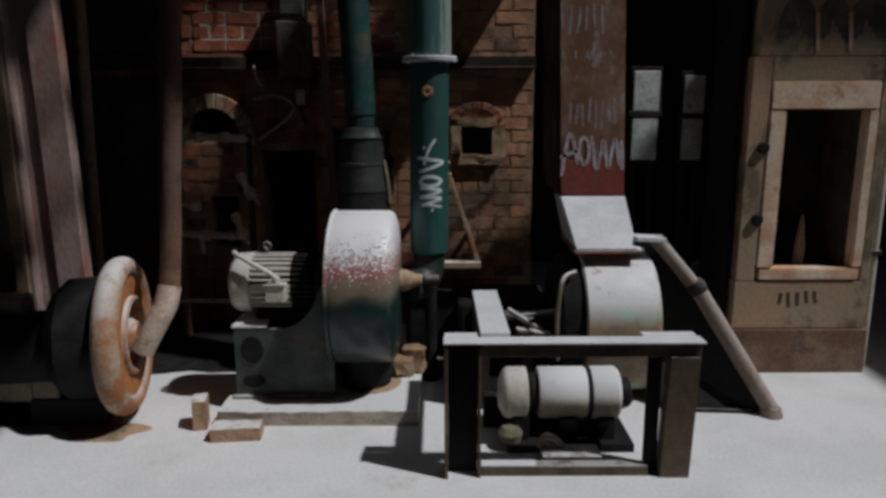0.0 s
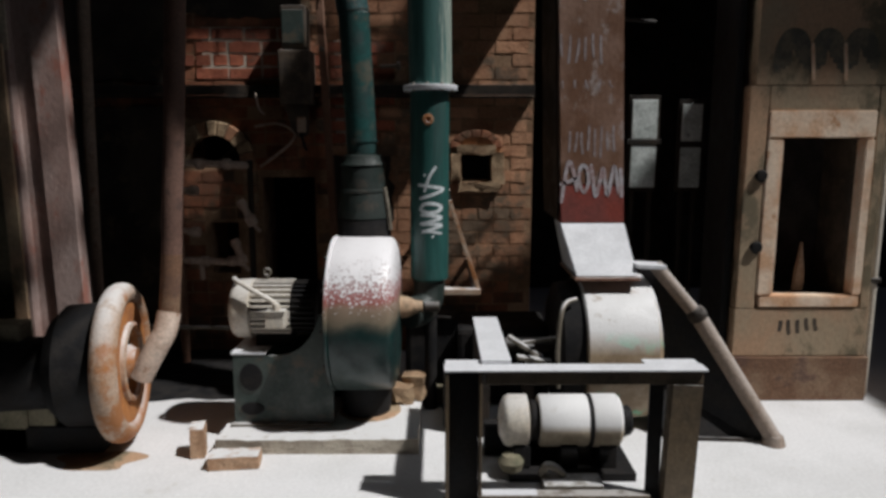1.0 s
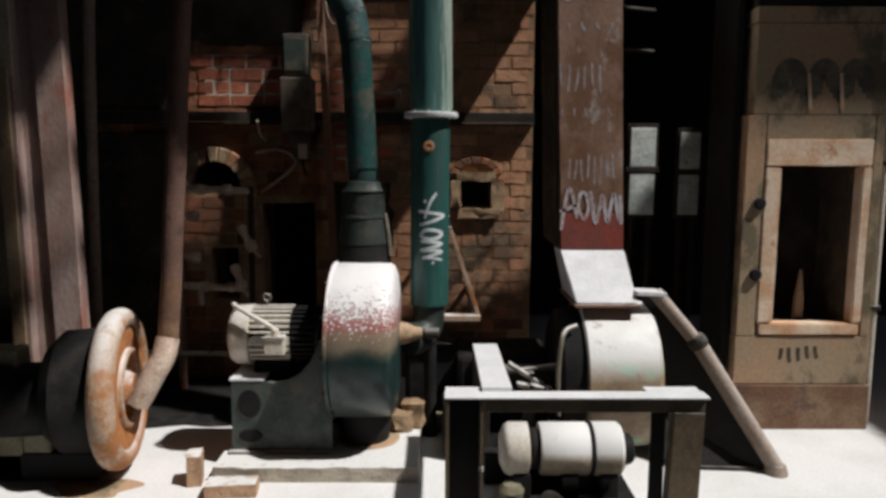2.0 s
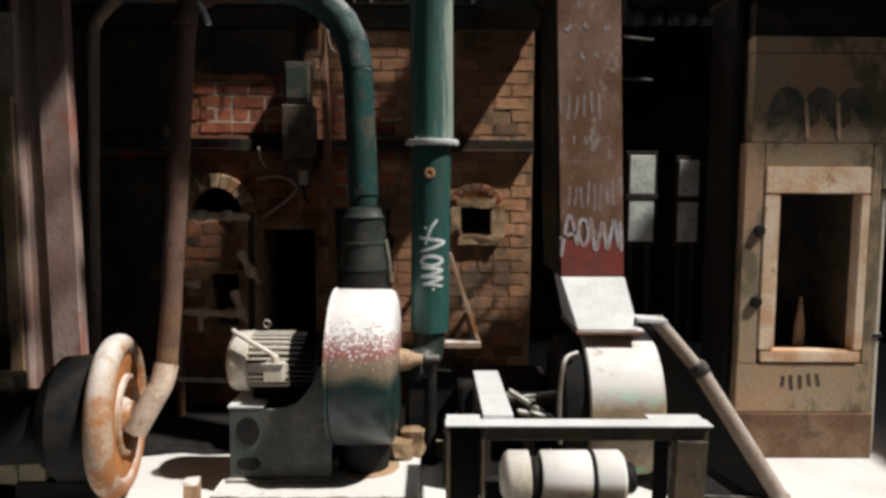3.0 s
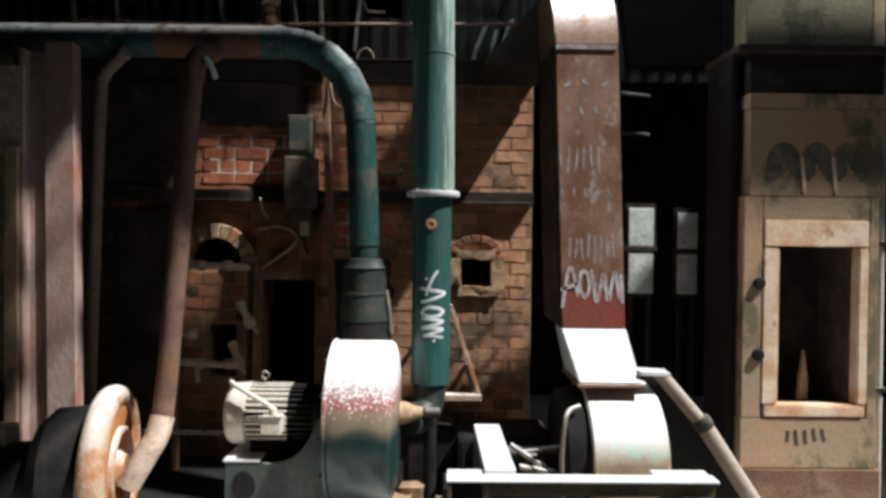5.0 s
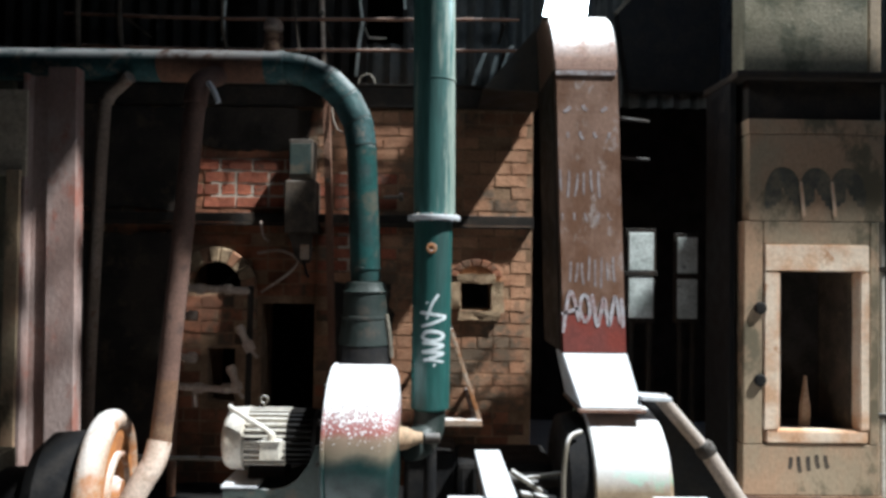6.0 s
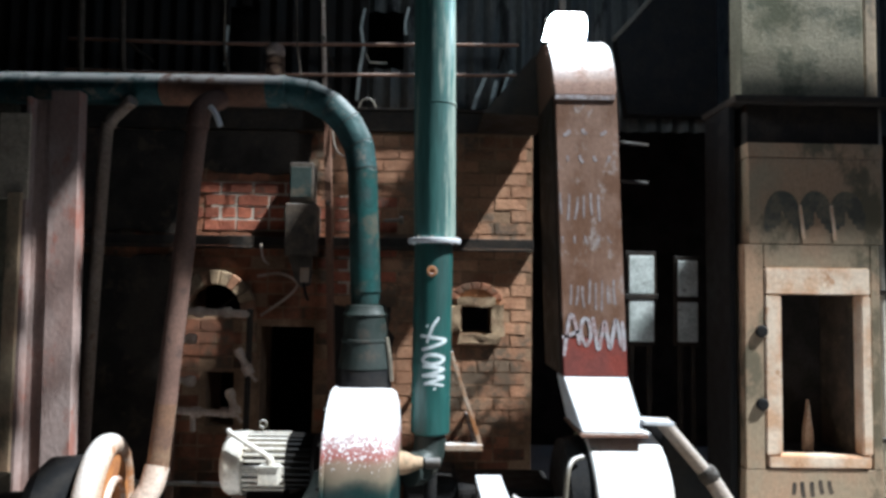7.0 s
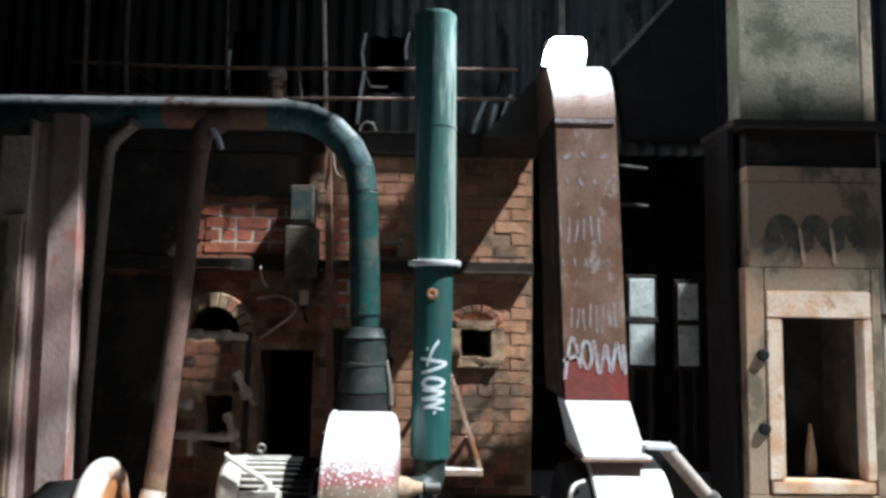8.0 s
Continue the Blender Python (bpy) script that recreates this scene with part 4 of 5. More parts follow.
bm.faces.new(bm_hi)
for i in range(4):
    bm.faces.new((bm_lo[i], bm_lo[(i + 1) % 4], bm_hi[(i + 1) % 4], bm_hi[i]))
bmesh.ops.bevel(bm, geom=bm.edges[:], offset=0.005, segments=2, affect="EDGES")
part("transition", bm, WHITEWASH, bduct, "sloping dusty white transition hood")
part("bottom_flange", box(fresh(), 0.675, 1.01, 3.47, 3.93, 0.825, 0.842, 0.003), RUST, bduct)
# rounded top that turns back towards the wall
bm = fresh()
rows_ = []
for i in range(11):
    a = radians(9 * i)
    y, z = 4.05 - 0.30 * math.cos(a), 2.632 + 0.385 * math.sin(a)
    x = 0.755 - 0.012 * i * 0.2
    rows_.append([bm.verts.new(p) for p in ((x - 0.172, y, z), (x + 0.172, y, z))])
back = [[bm.verts.new(p) for p in ((0.56, 4.3, 3.015), (0.904, 4.3, 3.015))], [bm.verts.new(p) for p in ((0.583, 4.3, 2.632), (0.927, 4.3, 2.632))]]
ring = rows_ + back
for a, b in zip(ring, ring[1:]):
    bm.faces.new((a[0], a[1], b[1], b[0]))
bm.faces.new([r[0] for r in ring])
bm.faces.new([r[1] for r in ring][::-1])
bm.faces.new((rows_[0][0], rows_[0][1], back[-1][1], back[-1][0]))
bmesh.ops.bevel(bm, geom=[e for e in bm.edges if abs(e.verts[0].co.x - e.verts[1].co.x) < 0.01], offset=0.006, segments=2, affect="EDGES")
part("top_bend", bm, DUCTTOP, bduct, smooth=True)
part("seam_strap", box(fresh(), 0.585, 0.915, 3.742, 3.748, 2.60, 2.625, 0.002), FAINTPAINT, bduct)
part("back_chute", plate(fresh(), [(0.64, 3.14), (0.23, 2.66), (0.64, 2.64)], 4.305, 0.55), IRON, bduct, "dark iron side chute")
part("hanger", box(fresh(), 0.70, 0.74, 4.25, 4.29, 3.0, ROOF), IRON, bduct)


def bars_on(parent, y, x0, x1, z0, z1, n, material, seed, w=0.009, label="sprayed bar"):
    """Plain upright sprayed bars in a row, on a plane facing the hall."""
    random.seed(seed)
    for i in range(n):
        x = x0 + (x1 - x0) * (i + 0.5) / n
        s = random.uniform(-0.18, 0.18) * (x1 - x0) / n
        a, b = z0 + random.uniform(0, 0.25) * (z1 - z0), z1 - random.uniform(0, 0.25) * (z1 - z0)
        path = smooth_path([(x - s, y, a), (x + s * 0.6, y, (a + b) / 2), (x + s, y, b)], 4)
        bm = ribbon(path, [Vector((0, -1, 0))] * len(path), w)
        part("sprayed_bar", bm, material, parent, label)


for points in [[(-0.165, 1.20), (-0.15, 1.32), (-0.128, 1.425), (-0.10, 1.36), (-0.08, 1.26)], [(-0.175, 1.30), (-0.13, 1.315), (-0.085, 1.335)],
               [(-0.055, 1.27), (-0.075, 1.33), (-0.06, 1.40), (-0.03, 1.385), (-0.02, 1.31), (-0.04, 1.26), (-0.055, 1.27)],
               [(-0.01, 1.41), (0.005, 1.32), (0.02, 1.235), (0.04, 1.31), (0.055, 1.39), (0.07, 1.31), (0.085, 1.24), (0.10, 1.32), (0.115, 1.405)],
               [(0.118, 1.40), (0.135, 1.32), (0.145, 1.25)], [(0.15, 1.39), (0.158, 1.31), (0.16, 1.23)]]:
    path = smooth_path([(0.805 + x, 3.7464, z) for x, z in points], 4)
    part("sprayed_bar", ribbon(path, [Vector((0, -1, 0))] * len(path), 0.0095), TAGPAINT, shaft, "white sprayed stroke")
bars_on(shaft, 3.7493, 0.66, 0.93, 1.44, 1.62, 8, FAINTPAINT, 5, 0.006, "pale sprayed bar")
bars_on(shaft, 3.7493, 0.60, 0.85, 1.93, 2.09, 6, FAINTPAINT, 8, 0.006, "pale sprayed bar")
bars_on(shaft, 3.7493, 0.60, 0.92, 1.80, 1.86, 5, FAINTPAINT, 11, 0.005, "pale sprayed bar")
bars_on(shaft, 3.7493, 0.62, 0.92, 2.25, 2.30, 4, FAINTPAINT, 12, 0.008, "pale sprayed bar")
bars_on(shaft, 3.7493, 0.60, 0.90, 2.40, 2.44, 3, FAINTPAINT, 15, 0.010, "pale sprayed bar")

WHITEDUST = surface("dusted_enamel", (0.30, 0.225, 0.145), (0.22, 0.155, 0.095), 9, 0.6, bump=0.2, spots=((0.10, 0.34, 0.19), 5, 0.40), dust=1.0, dust_at=(0.15, 0.46), grit=0.1, cover=(0.2, 0.42))
blower2 = thing("blower", (0.84, 3.7, 0), "dust-covered blower with green stains under the brown duct", "blower", "blowers")
R2 = 0.395
part("casing", lathe(fresh(), [(0.02, 0), (0.02, R2 - 0.05), (0.0, R2 - 0.012), (0.01, R2), (0.1, R2 + 0.002), (0.3, R2), (0.36, R2 - 0.004), (0.385, R2 - 0.03), (0.39, 0.1), (0.39, 0)], (0.72, 3.7, 0.42), (1, 0, 0), 72), WHITEDUST, blower2, smooth=True)
part("side_disc", lathe(fresh(), [(0, 0), (0, R2 - 0.03), (-0.10, R2 - 0.05), (-0.11, R2 - 0.08), (-0.11, 0)], (0.717, 3.7, 0.42), (1, 0, 0), 60), BLACK, blower2, "black side disc", True)
part("stand", box(fresh(), 0.70, 0.98, 3.5, 3.95, 0, 0.15, 0.01), IRON, blower2)
part("rim_pipe", tube(fresh(), smooth_path([(0.68, 3.46, 0.735), (0.62, 3.42, 0.72), (0.59, 3.38, 0.66), (0.575, 3.36, 0.5), (0.58, 3.35, 0.3)], 6), 0.012, 12), STEEL, blower2, smooth=True)
part("shaft", rod(fresh(), (0.62, 3.7, 0.42), (0.34, 3.7, 0.42), 0.04, seg=18), IRON, blower2, smooth=True)
linkage = thing("lever_linkage", (0.45, 3.6, 0), "pale steel levers between the frame and the blower", "linkage")
part("lever", bar(fresh(), (0.34, 3.52, 0.52), (0.52, 3.5, 0.41), 0.05, 0.02, 0.004), STEEL, linkage)
part("lever", bar(fresh(), (0.40, 3.56, 0.47), (0.60, 3.56, 0.50), 0.03, 0.015, 0.003), STEEL, linkage)
part("lever", bar(fresh(), (0.38, 3.45, 0.43), (0.56, 3.46, 0.40), 0.05, 0.02, 0.003), STEEL, linkage)
part("post", box(fresh(), 0.42, 0.48, 3.5, 3.56, 0, 0.47, 0.004), IRON, linkage)

# black blocks added in place of the shadow that covers this floor
gear = thing("gear_case", (0.25, 4.1, 0), "added black block standing for the shadow behind the levers", "gear case")
part("case", box(fresh(), 0.08, 0.62, 3.86, 4.3, 0, 0.46, 0.03), BLACK, gear)
part("case_step", box(fresh(), -0.22, 0.078, 3.92, 4.3, 0, 0.5, 0.03), BLACK, gear)
part("case_front", box(fresh(), 0.0, 0.145, 3.52, 3.858, 0, 0.27, 0.02), BLACK, gear)
for x in (0.18, 0.34, 0.50):
    part("rib", box(fresh(), x - 0.012, x + 0.012, 3.84, 3.862, 0.02, 0.44, 0.004), BLACK, gear)
# black layer added over the floor to stand for its shade
coal = thing("coal_dust", (-1.4, 4.3, 0), "added black layer standing for the unlit floor along the wall", "coal dust", "", "stuff")
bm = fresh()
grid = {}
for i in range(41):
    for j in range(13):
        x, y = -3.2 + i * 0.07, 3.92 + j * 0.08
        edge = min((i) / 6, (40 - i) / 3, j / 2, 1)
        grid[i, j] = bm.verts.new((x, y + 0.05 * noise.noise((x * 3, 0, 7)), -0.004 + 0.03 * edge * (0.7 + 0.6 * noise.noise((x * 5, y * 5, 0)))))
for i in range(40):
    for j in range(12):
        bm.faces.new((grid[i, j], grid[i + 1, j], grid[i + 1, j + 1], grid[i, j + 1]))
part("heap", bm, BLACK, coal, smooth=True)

brace = thing("brace_pipe", (1.68, 3.34, 0), "slanting dull steel brace pipe from the duct to the floor", "brace")
part("elbow_plate", bar(fresh(), (0.99, 3.56, 0.895), (1.15, 3.58, 0.885), 0.12, 0.022, 0.004), WHITEWASH, brace)
part("upper_pipe", rod(fresh(), (1.12, 3.6, 0.885), (1.33, 3.53, 0.63), 0.036, seg=18), PALEPIPE_DARK, brace, smooth=True)
part("coupling", lathe(fresh(), [(0, 0), (0, 0.042), (0.02, 0.05), (0.05, 0.05), (0.07, 0.042), (0.07, 0)], (1.31, 3.535, 0.66), (0.21, -0.07, -0.27), 18), IRON, brace, smooth=True)
part("lower_pipe", rod(fresh(), (1.34, 3.525, 0.62), (1.69, 3.34, 0.03), 0.042, seg=18), PALEPIPE_DARK, brace, smooth=True)
part("foot", lathe(fresh(), [(0, 0), (0, 0.06), (0.02, 0.055), (0.05, 0.045), (0.05, 0)], (1.69, 3.34, 0), (0, 0, 1), 16), PALEPIPE_DARK, brace, smooth=True)

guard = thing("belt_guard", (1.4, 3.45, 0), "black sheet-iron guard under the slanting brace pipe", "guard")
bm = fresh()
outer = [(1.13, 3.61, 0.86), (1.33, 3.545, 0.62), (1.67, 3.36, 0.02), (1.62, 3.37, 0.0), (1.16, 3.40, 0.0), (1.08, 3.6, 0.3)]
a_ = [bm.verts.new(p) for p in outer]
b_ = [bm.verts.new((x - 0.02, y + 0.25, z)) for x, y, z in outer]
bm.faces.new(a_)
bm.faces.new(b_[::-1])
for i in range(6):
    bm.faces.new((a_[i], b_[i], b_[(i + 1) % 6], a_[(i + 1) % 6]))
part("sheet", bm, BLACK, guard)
part("edge_strip", bar(fresh(), (1.60, 3.362, 0.01), (1.16, 3.392, 0.01), 0.012, 0.02), IRON, guard)

# bright patch of unknown source on the brown duct, added as a glowing panel
GLOW = bpy.data.materials.new("glow_white")
GLOW.use_nodes = True
GLOW.node_tree.nodes["Principled BSDF"].inputs["Emission Color"].default_value = (0.85, 0.93, 1.0, 1)
GLOW.node_tree.nodes["Principled BSDF"].inputs["Emission Strength"].default_value = 14.0
glow = thing("floodlight", (0.66, 3.95, 2.94), "bright white patch on the brown duct, added as a glowing panel", "floodlight")
part("case", box(fresh(), 0.545, 0.765, 3.86, 4.0, 2.985, 3.115, 0.02), IRON, glow)
part("lens", plate(fresh(), [(0.53, 2.965), (0.55, 3.05), (0.575, 3.105), (0.60, 3.125), (0.755, 3.125), (0.775, 3.10), (0.78, 3.04), (0.77, 2.965)], 3.835, 0.022), GLOW, glow, "glowing white panel")
part("yoke", box(fresh(), 0.64, 0.70, 3.90, 3.96, 2.93, 2.985, 0.004), IRON, glow)
# added point lamp spreads the panel's glow over duct and cladding
lamp = new("floodlight_lamp", bpy.data.lights.new("floodlight_lamp", "POINT"))
lamp.data.energy, lamp.data.shadow_soft_size, lamp.data.color = 10.0, 0.08, (0.86, 0.94, 1.0)
lamp.location = (0.66, 3.74, 3.12)

# ---- furnace ----
furnace = thing("furnace", (2.1, 4.1, 0), "tall tan furnace front with a framed opening and smeared marks", "furnace")
FY = 3.93
part("base", box(fresh(), 1.69, 2.51, FY - 0.01, 4.35, 0, 0.27, 0.008), RUSTTAN, furnace)
part("lower_panel", box(fresh(), 1.705, 2.49, FY + 0.003, 4.35, 0.274, 0.56, 0.004), OVENPLATE, furnace)
lp = part("left_panel", box(fresh(), 1.708, 1.815, FY + 0.002, 4.35, 0.564, 1.83, 0.004), OVENPLATE, furnace)
part("right_panel", box(fresh(), 2.435, 2.485, FY + 0.002, 4.35, 0.564, 1.83, 0.004), OVENPLATE, furnace)
part("head_panel", box(fresh(), 1.82, 2.43, FY + 0.004, 4.35, 1.702, 1.832, 0.003), OVENPLATE, furnace)
tp = part("upper_panel", box(fresh(), 1.735, 2.51, FY + 0.002, 4.35, 1.834, 2.33, 0.004), OVENPLATE, furnace)
part("lintel", box(fresh(), 1.73, 2.52, FY - 0.001, 4.35, 2.334, 2.42, 0.006), OVENPLATE, furnace)
part("dark_frieze", box(fresh(), 1.735, 2.51, FY + 0.02, 4.35, 2.424, 2.655, 0.006), IRON, furnace)
part("cornice", box(fresh(), 1.64, 2.62, FY - 0.05, 4.38, 2.645, 2.685, 0.008), IRON, furnace)
part("flue", box(fresh(), 1.695, 2.42, FY, 4.08, 2.689, 3.7, 0.012), PLASTER, furnace, "grey plastered flue")
part("flue_corner", box(fresh(), 2.435, 2.51, FY + 0.02, 4.08, 2.689, 3.7, 0.012), OVENPLATE, furnace)
dark_side = part("side_plate", box(fresh(), 1.65, 1.69, 4.0, 4.35, 0.02, 2.65, 0.006), BLACK, furnace)
FX0, FX1, FZ0, FZ1 = 1.915, 2.37, 0.64, 1.545
for name, x0, x1, z0, z1 in [("frame_jamb", 1.82, FX0, 0.642, 1.543), ("frame_jamb", FX1, 2.43, 0.642, 1.543), ("frame_head", 1.822, 2.428, FZ1, 1.70), ("frame_sill", 1.835, 2.42, 0.57, FZ0)]:
    bm = box(fresh(), x0, x1, FY - 0.005, FY + 0.08, z0, z1)
    bmesh.ops.subdivide_edges(bm, edges=bm.edges[:], cuts=6, use_grid_fill=True)
    for v in bm.verts:
        v.co += noise.noise_vector(v.co * 9) * 0.002
    bmesh.ops.bevel(bm, geom=[e for e in bm.edges if e.is_manifold and e.calc_face_angle(0) > 0.6], offset=0.008, segments=2, affect="EDGES")
    part(name, bm, OVENFRAME, furnace, "pale scorched door frame", True)
part("lining", box(fresh(), FX1 - 0.01, FX1 + 0.03, FY + 0.085, 4.33, FZ0 - 0.03, FZ1 + 0.03), DULLBROWN, furnace, "dark brown lining")
part("lining", box(fresh(), FX0 - 0.03, FX0 + 0.01, FY + 0.085, 4.33, FZ0 - 0.03, FZ1 + 0.03), DARKPLASTER, furnace, "near-black lining")
part("lining_floor", box(fresh(), FX0 + 0.012, FX1 - 0.012, FY + 0.085, 4.33, FZ0 - 0.05, FZ0 - 0.01), DARKPLASTER, furnace)
part("lining_back", box(fresh(), FX0 - 0.03, FX1 + 0.03, 4.335, 4.37, 0.3, 2.3), DARKPLASTER, furnace)
for z in (1.335, 0.925):
    part("hinge", lathe(fresh(), [(0, 0), (0, 0.034), (0.012, 0.036), (0.022, 0.028), (0.025, 0)], (1.798, FY + 0.002, z), (0, -1, 0), 16), BLACK, furnace, smooth=True)
for x, w in ((1.93, 0.085), (2.12, 0.08), (2.30, 0.085)):
    for k in range(3):
        a = w * (1 - 0.3 * k)
        path = smooth_path([(x - a, FY - 0.0005 * k, 1.90 + 0.02 * k), (x - a * 0.95, FY - 0.0005 * k, 2.02), (x - a * 0.4, FY - 0.0005 * k, 2.11 - 0.03 * k), (x + a * 0.5, FY - 0.0005 * k, 2.10 - 0.03 * k), (x + a, FY - 0.0005 * k, 2.0), (x + a * 0.9, FY - 0.0005 * k, 1.92 + 0.03 * k)], 4)
        part("sprayed_bar", ribbon(path, [Vector((0, -1, 0))] * len(path), 0.024), BLACKPAINT, tp, "black smeared stroke")
for x in (2.03, 2.21):
    path = smooth_path([(x, FY - 0.003, 2.06), (x + 0.012, FY - 0.003, 1.95), (x + 0.02, FY - 0.003, 1.86)], 4)
    part("drip", ribbon(path, [Vector((0, -1, 0))] * len(path), 0.010), OVENFRAME, tp, "pale run-down drip")
bars_on(furnace.children[1], FY + 0.0023, 1.95, 2.21, 0.40, 0.52, 5, DULLBROWN, 27, 0.012, "black smeared bar")
slab = thing("leaning_shard", (2.13, 4.1, 0.63), "pale tapering shard of fire brick standing in the furnace", "shard")
part("shard", plate(fresh(), [(2.115, 0.632), (2.17, 0.632), (2.172, 0.74), (2.16, 0.82), (2.147, 0.93), (2.135, 0.84), (2.122, 0.76)], 4.08, 0.03), BRICK_PALE, slab)
pole = thing("side_pipe", (2.56, 4.0, 0), "thin tan pipe beside the furnace", "pipe")
part("pipe", rod(fresh(), (2.555, 4.02, 0), (2.545, 4.02, 2.65), 0.022, seg=14), CREAM, pole, smooth=True)
for z in (0.7, 1.55):
    part("clip", box(fresh(), 2.47, 2.58, 3.985, 4.05, z, z + 0.03, 0.004), IRON, pole)
# sloping hopper in the dark beside the furnace
hopper = thing("hopper", (1.5, 4.6, 2.7), "dark sloping sheet-iron hopper beside the furnace stack", "hopper")
part("sloping_side", plate(fresh(), [(1.267, 3.43), (1.872, 4.106), (2.02, 4.106), (2.02, 2.855), (1.35, 2.855)], 5.04, 0.12), BLACK, hopper)
part("edge_bar", bar(fresh(), (1.24, 5.03, 3.41), (1.89, 5.03, 4.14), 0.03, 0.03, 0.004), STEEL, hopper)
part("hanger", rod(fresh(), (1.92, 5.1, 4.05), (1.92, 5.1, ROOF), 0.02, seg=10), IRON, hopper)
for z in (2.50, 2.25):
    peg = thing("wall_peg", (1.25, 4.6, z), "short dull rod standing out beside the brown duct", "rod", "wall pegs")
    part("rod", rod(fresh(), (0.9, 4.28, z), (1.33, 4.5, z + 0.01), 0.012, seg=10), SHADESHEET, peg, smooth=True)

# pale shutters in the dark opening behind the brown duct
for x0, x1, z0, z1, label in [(1.285, 1.50, 1.17, 1.83, "worn pale grey shutter with flaking panels"), (1.63, 1.81, 1.17, 1.80, "narrow pale grey shutter with two panels")]:
    sh = thing("shutter", ((x0 + x1) / 2, 4.86, z0), label, "shutter", "shutters")
    zm = z0 + (z1 - z0) * 0.52
    part("backing", box(fresh(), x0, x1, 4.86, 4.885, z0, z1, 0.003), IRON, sh)
    part("panel", box(fresh(), x0 + 0.02, x1 - 0.02, 4.845, 4.858, z0 + 0.03, zm - 0.02, 0.006), PAPER, sh)
    part("panel", box(fresh(), x0 + 0.02, x1 - 0.02, 4.845, 4.858, zm + 0.02, z1 - 0.03, 0.006), PAPER, sh)
    part("rail", box(fresh(), x0 - 0.01, x1 + 0.01, 4.84, 4.857, zm - 0.018, zm + 0.018, 0.003), IRON, sh)
    part("leg", box(fresh(), x0 + 0.03, x0 + 0.06, 4.865, 4.885, 0, z0), IRON, sh)
    part("leg", box(fresh(), x1 - 0.06, x1 - 0.03, 4.865, 4.885, 0, z0), IRON, sh)


# ---- steel frame with the second motor ----

fr = thing("steel_frame", (0.53, 2.9, 0), "heavy welded steel frame with dusty white top", "frame")
part("top_rail", box(fresh(), 0.175, 1.075, 2.735, 2.80, 0.545, 0.606, 0.005), FRAMEPAINT, fr)
part("top_plate", box(fresh(), 0.0, 1.085, 2.715, 2.80, 0.607, 0.615, 0.002), WHITEWASH, fr)
part("corner_plate", box(fresh(), 0.005, 0.155, 2.803, 2.86, 0.604, 0.613, 0.002), WHITEWASH, fr)
part("corner_plate", box(fresh(), 0.85, 1.078, 2.803, 2.87, 0.602, 0.612, 0.002), WHITEWASH, fr)
# leg hollows are painted black to hold their shade
part("leg_web", box(fresh(), 0.02, 0.146, 2.79, 2.80, 0, 0.604), BLACK, fr, "leg hollow, painted black as shade")
part("leg_flange", box(fresh(), 0.004, 0.019, 2.72, 2.80, 0, 0.604, 0.003), FRAMEPAINT, fr)
part("leg_flange", box(fresh(), 0.147, 0.158, 2.73, 2.80, 0, 0.604, 0.003), FRAMEPAINT, fr)
part("leg_web", box(fresh(), 0.87, 0.93, 2.79, 2.80, 0, 0.545), BLACK, fr, "leg hollow, painted black as shade")
part("leg", sweep(fresh(), [(0.992, 2.765, 0), (1.01, 2.765, 0.544)], [(-0.062, -0.037), (0.062, -0.037), (0.062, 0.037), (-0.062, 0.037)]), FRAMEPAINT, fr)
part("rear_leg", box(fresh(), 0.16, 0.24, 3.42, 3.50, 0, 0.60, 0.004), IRON, fr)
part("cross_arm", sweep(fresh(), [(0.22, 2.79, 0.625), (0.215, 3.49, 0.625)], [(-0.062, -0.012), (0.062, -0.012), (0.062, 0.008), (-0.062, 0.008)]), WHITEWASH, fr, "dusty white cross arm")
part("arm_web", box(fresh(), 0.155, 0.165, 2.80, 3.49, 0.53, 0.612), IRON, fr)
rail_low = part("bottom_rail", box(fresh(), 0.159, 0.882, 2.745, 2.80, 0.0, 0.045, 0.004), FRAMEPAINT, fr)
# white strip paints the light on top of the rail
part("dust_layer", box(fresh(), 0.163, 0.40, 2.748, 2.797, 0.0455, 0.049, 0.001), WHITEWASH, rail_low, "white strip standing for the lit rail top")
part("base_plate", box(fresh(), 0.30, 0.88, 2.95, 3.25, 0.0, 0.04, 0.004), BLACK, fr)
# added block hides lit floor where the ground stays dark
part("bearer", box(fresh(), 0.20, 0.64, 3.21, 3.32, 0.0, 0.15, 0.008), BLACK, fr, "black block added to darken the floor behind the drum motor")
part("base_plate", box(fresh(), 0.44, 0.70, 2.82, 2.94, 0.0, 0.05, 0.004), STEEL, fr)

DRUM = surface("half_dusted_drum_paint", (0.36, 0.30, 0.22), (0.27, 0.22, 0.16), 7, 0.7, bump=0.2, dust=1.0, dust_at=(-0.1, 0.2), grit=0.12, cover=(0.1, 0.34))
motor2 = thing("electric_motor", (0.53, 3.1, 0.04), "dusty cream drum motor inside the steel frame", "motor", "electric motors")
part("end_bell", lathe(fresh(), [(0, 0), (0, 0.07), (0.02, 0.11), (0.04, 0.122), (0.128, 0.122), (0.134, 0.1), (0.134, 0)], (0.262, 3.1, 0.235), (1, 0, 0), 36), CREAM, motor2, smooth=True)
part("gap_ring", rod(fresh(), (0.40, 3.1, 0.235), (0.445, 3.1, 0.235), 0.095, seg=30), BLACK, motor2, smooth=True)
part("drum", lathe(fresh(), [(0, 0), (0, 0.115), (0.01, 0.122), (0.22, 0.122), (0.23, 0.115), (0.23, 0)], (0.445, 3.1, 0.235), (1, 0, 0), 40), DRUM, motor2, smooth=True)
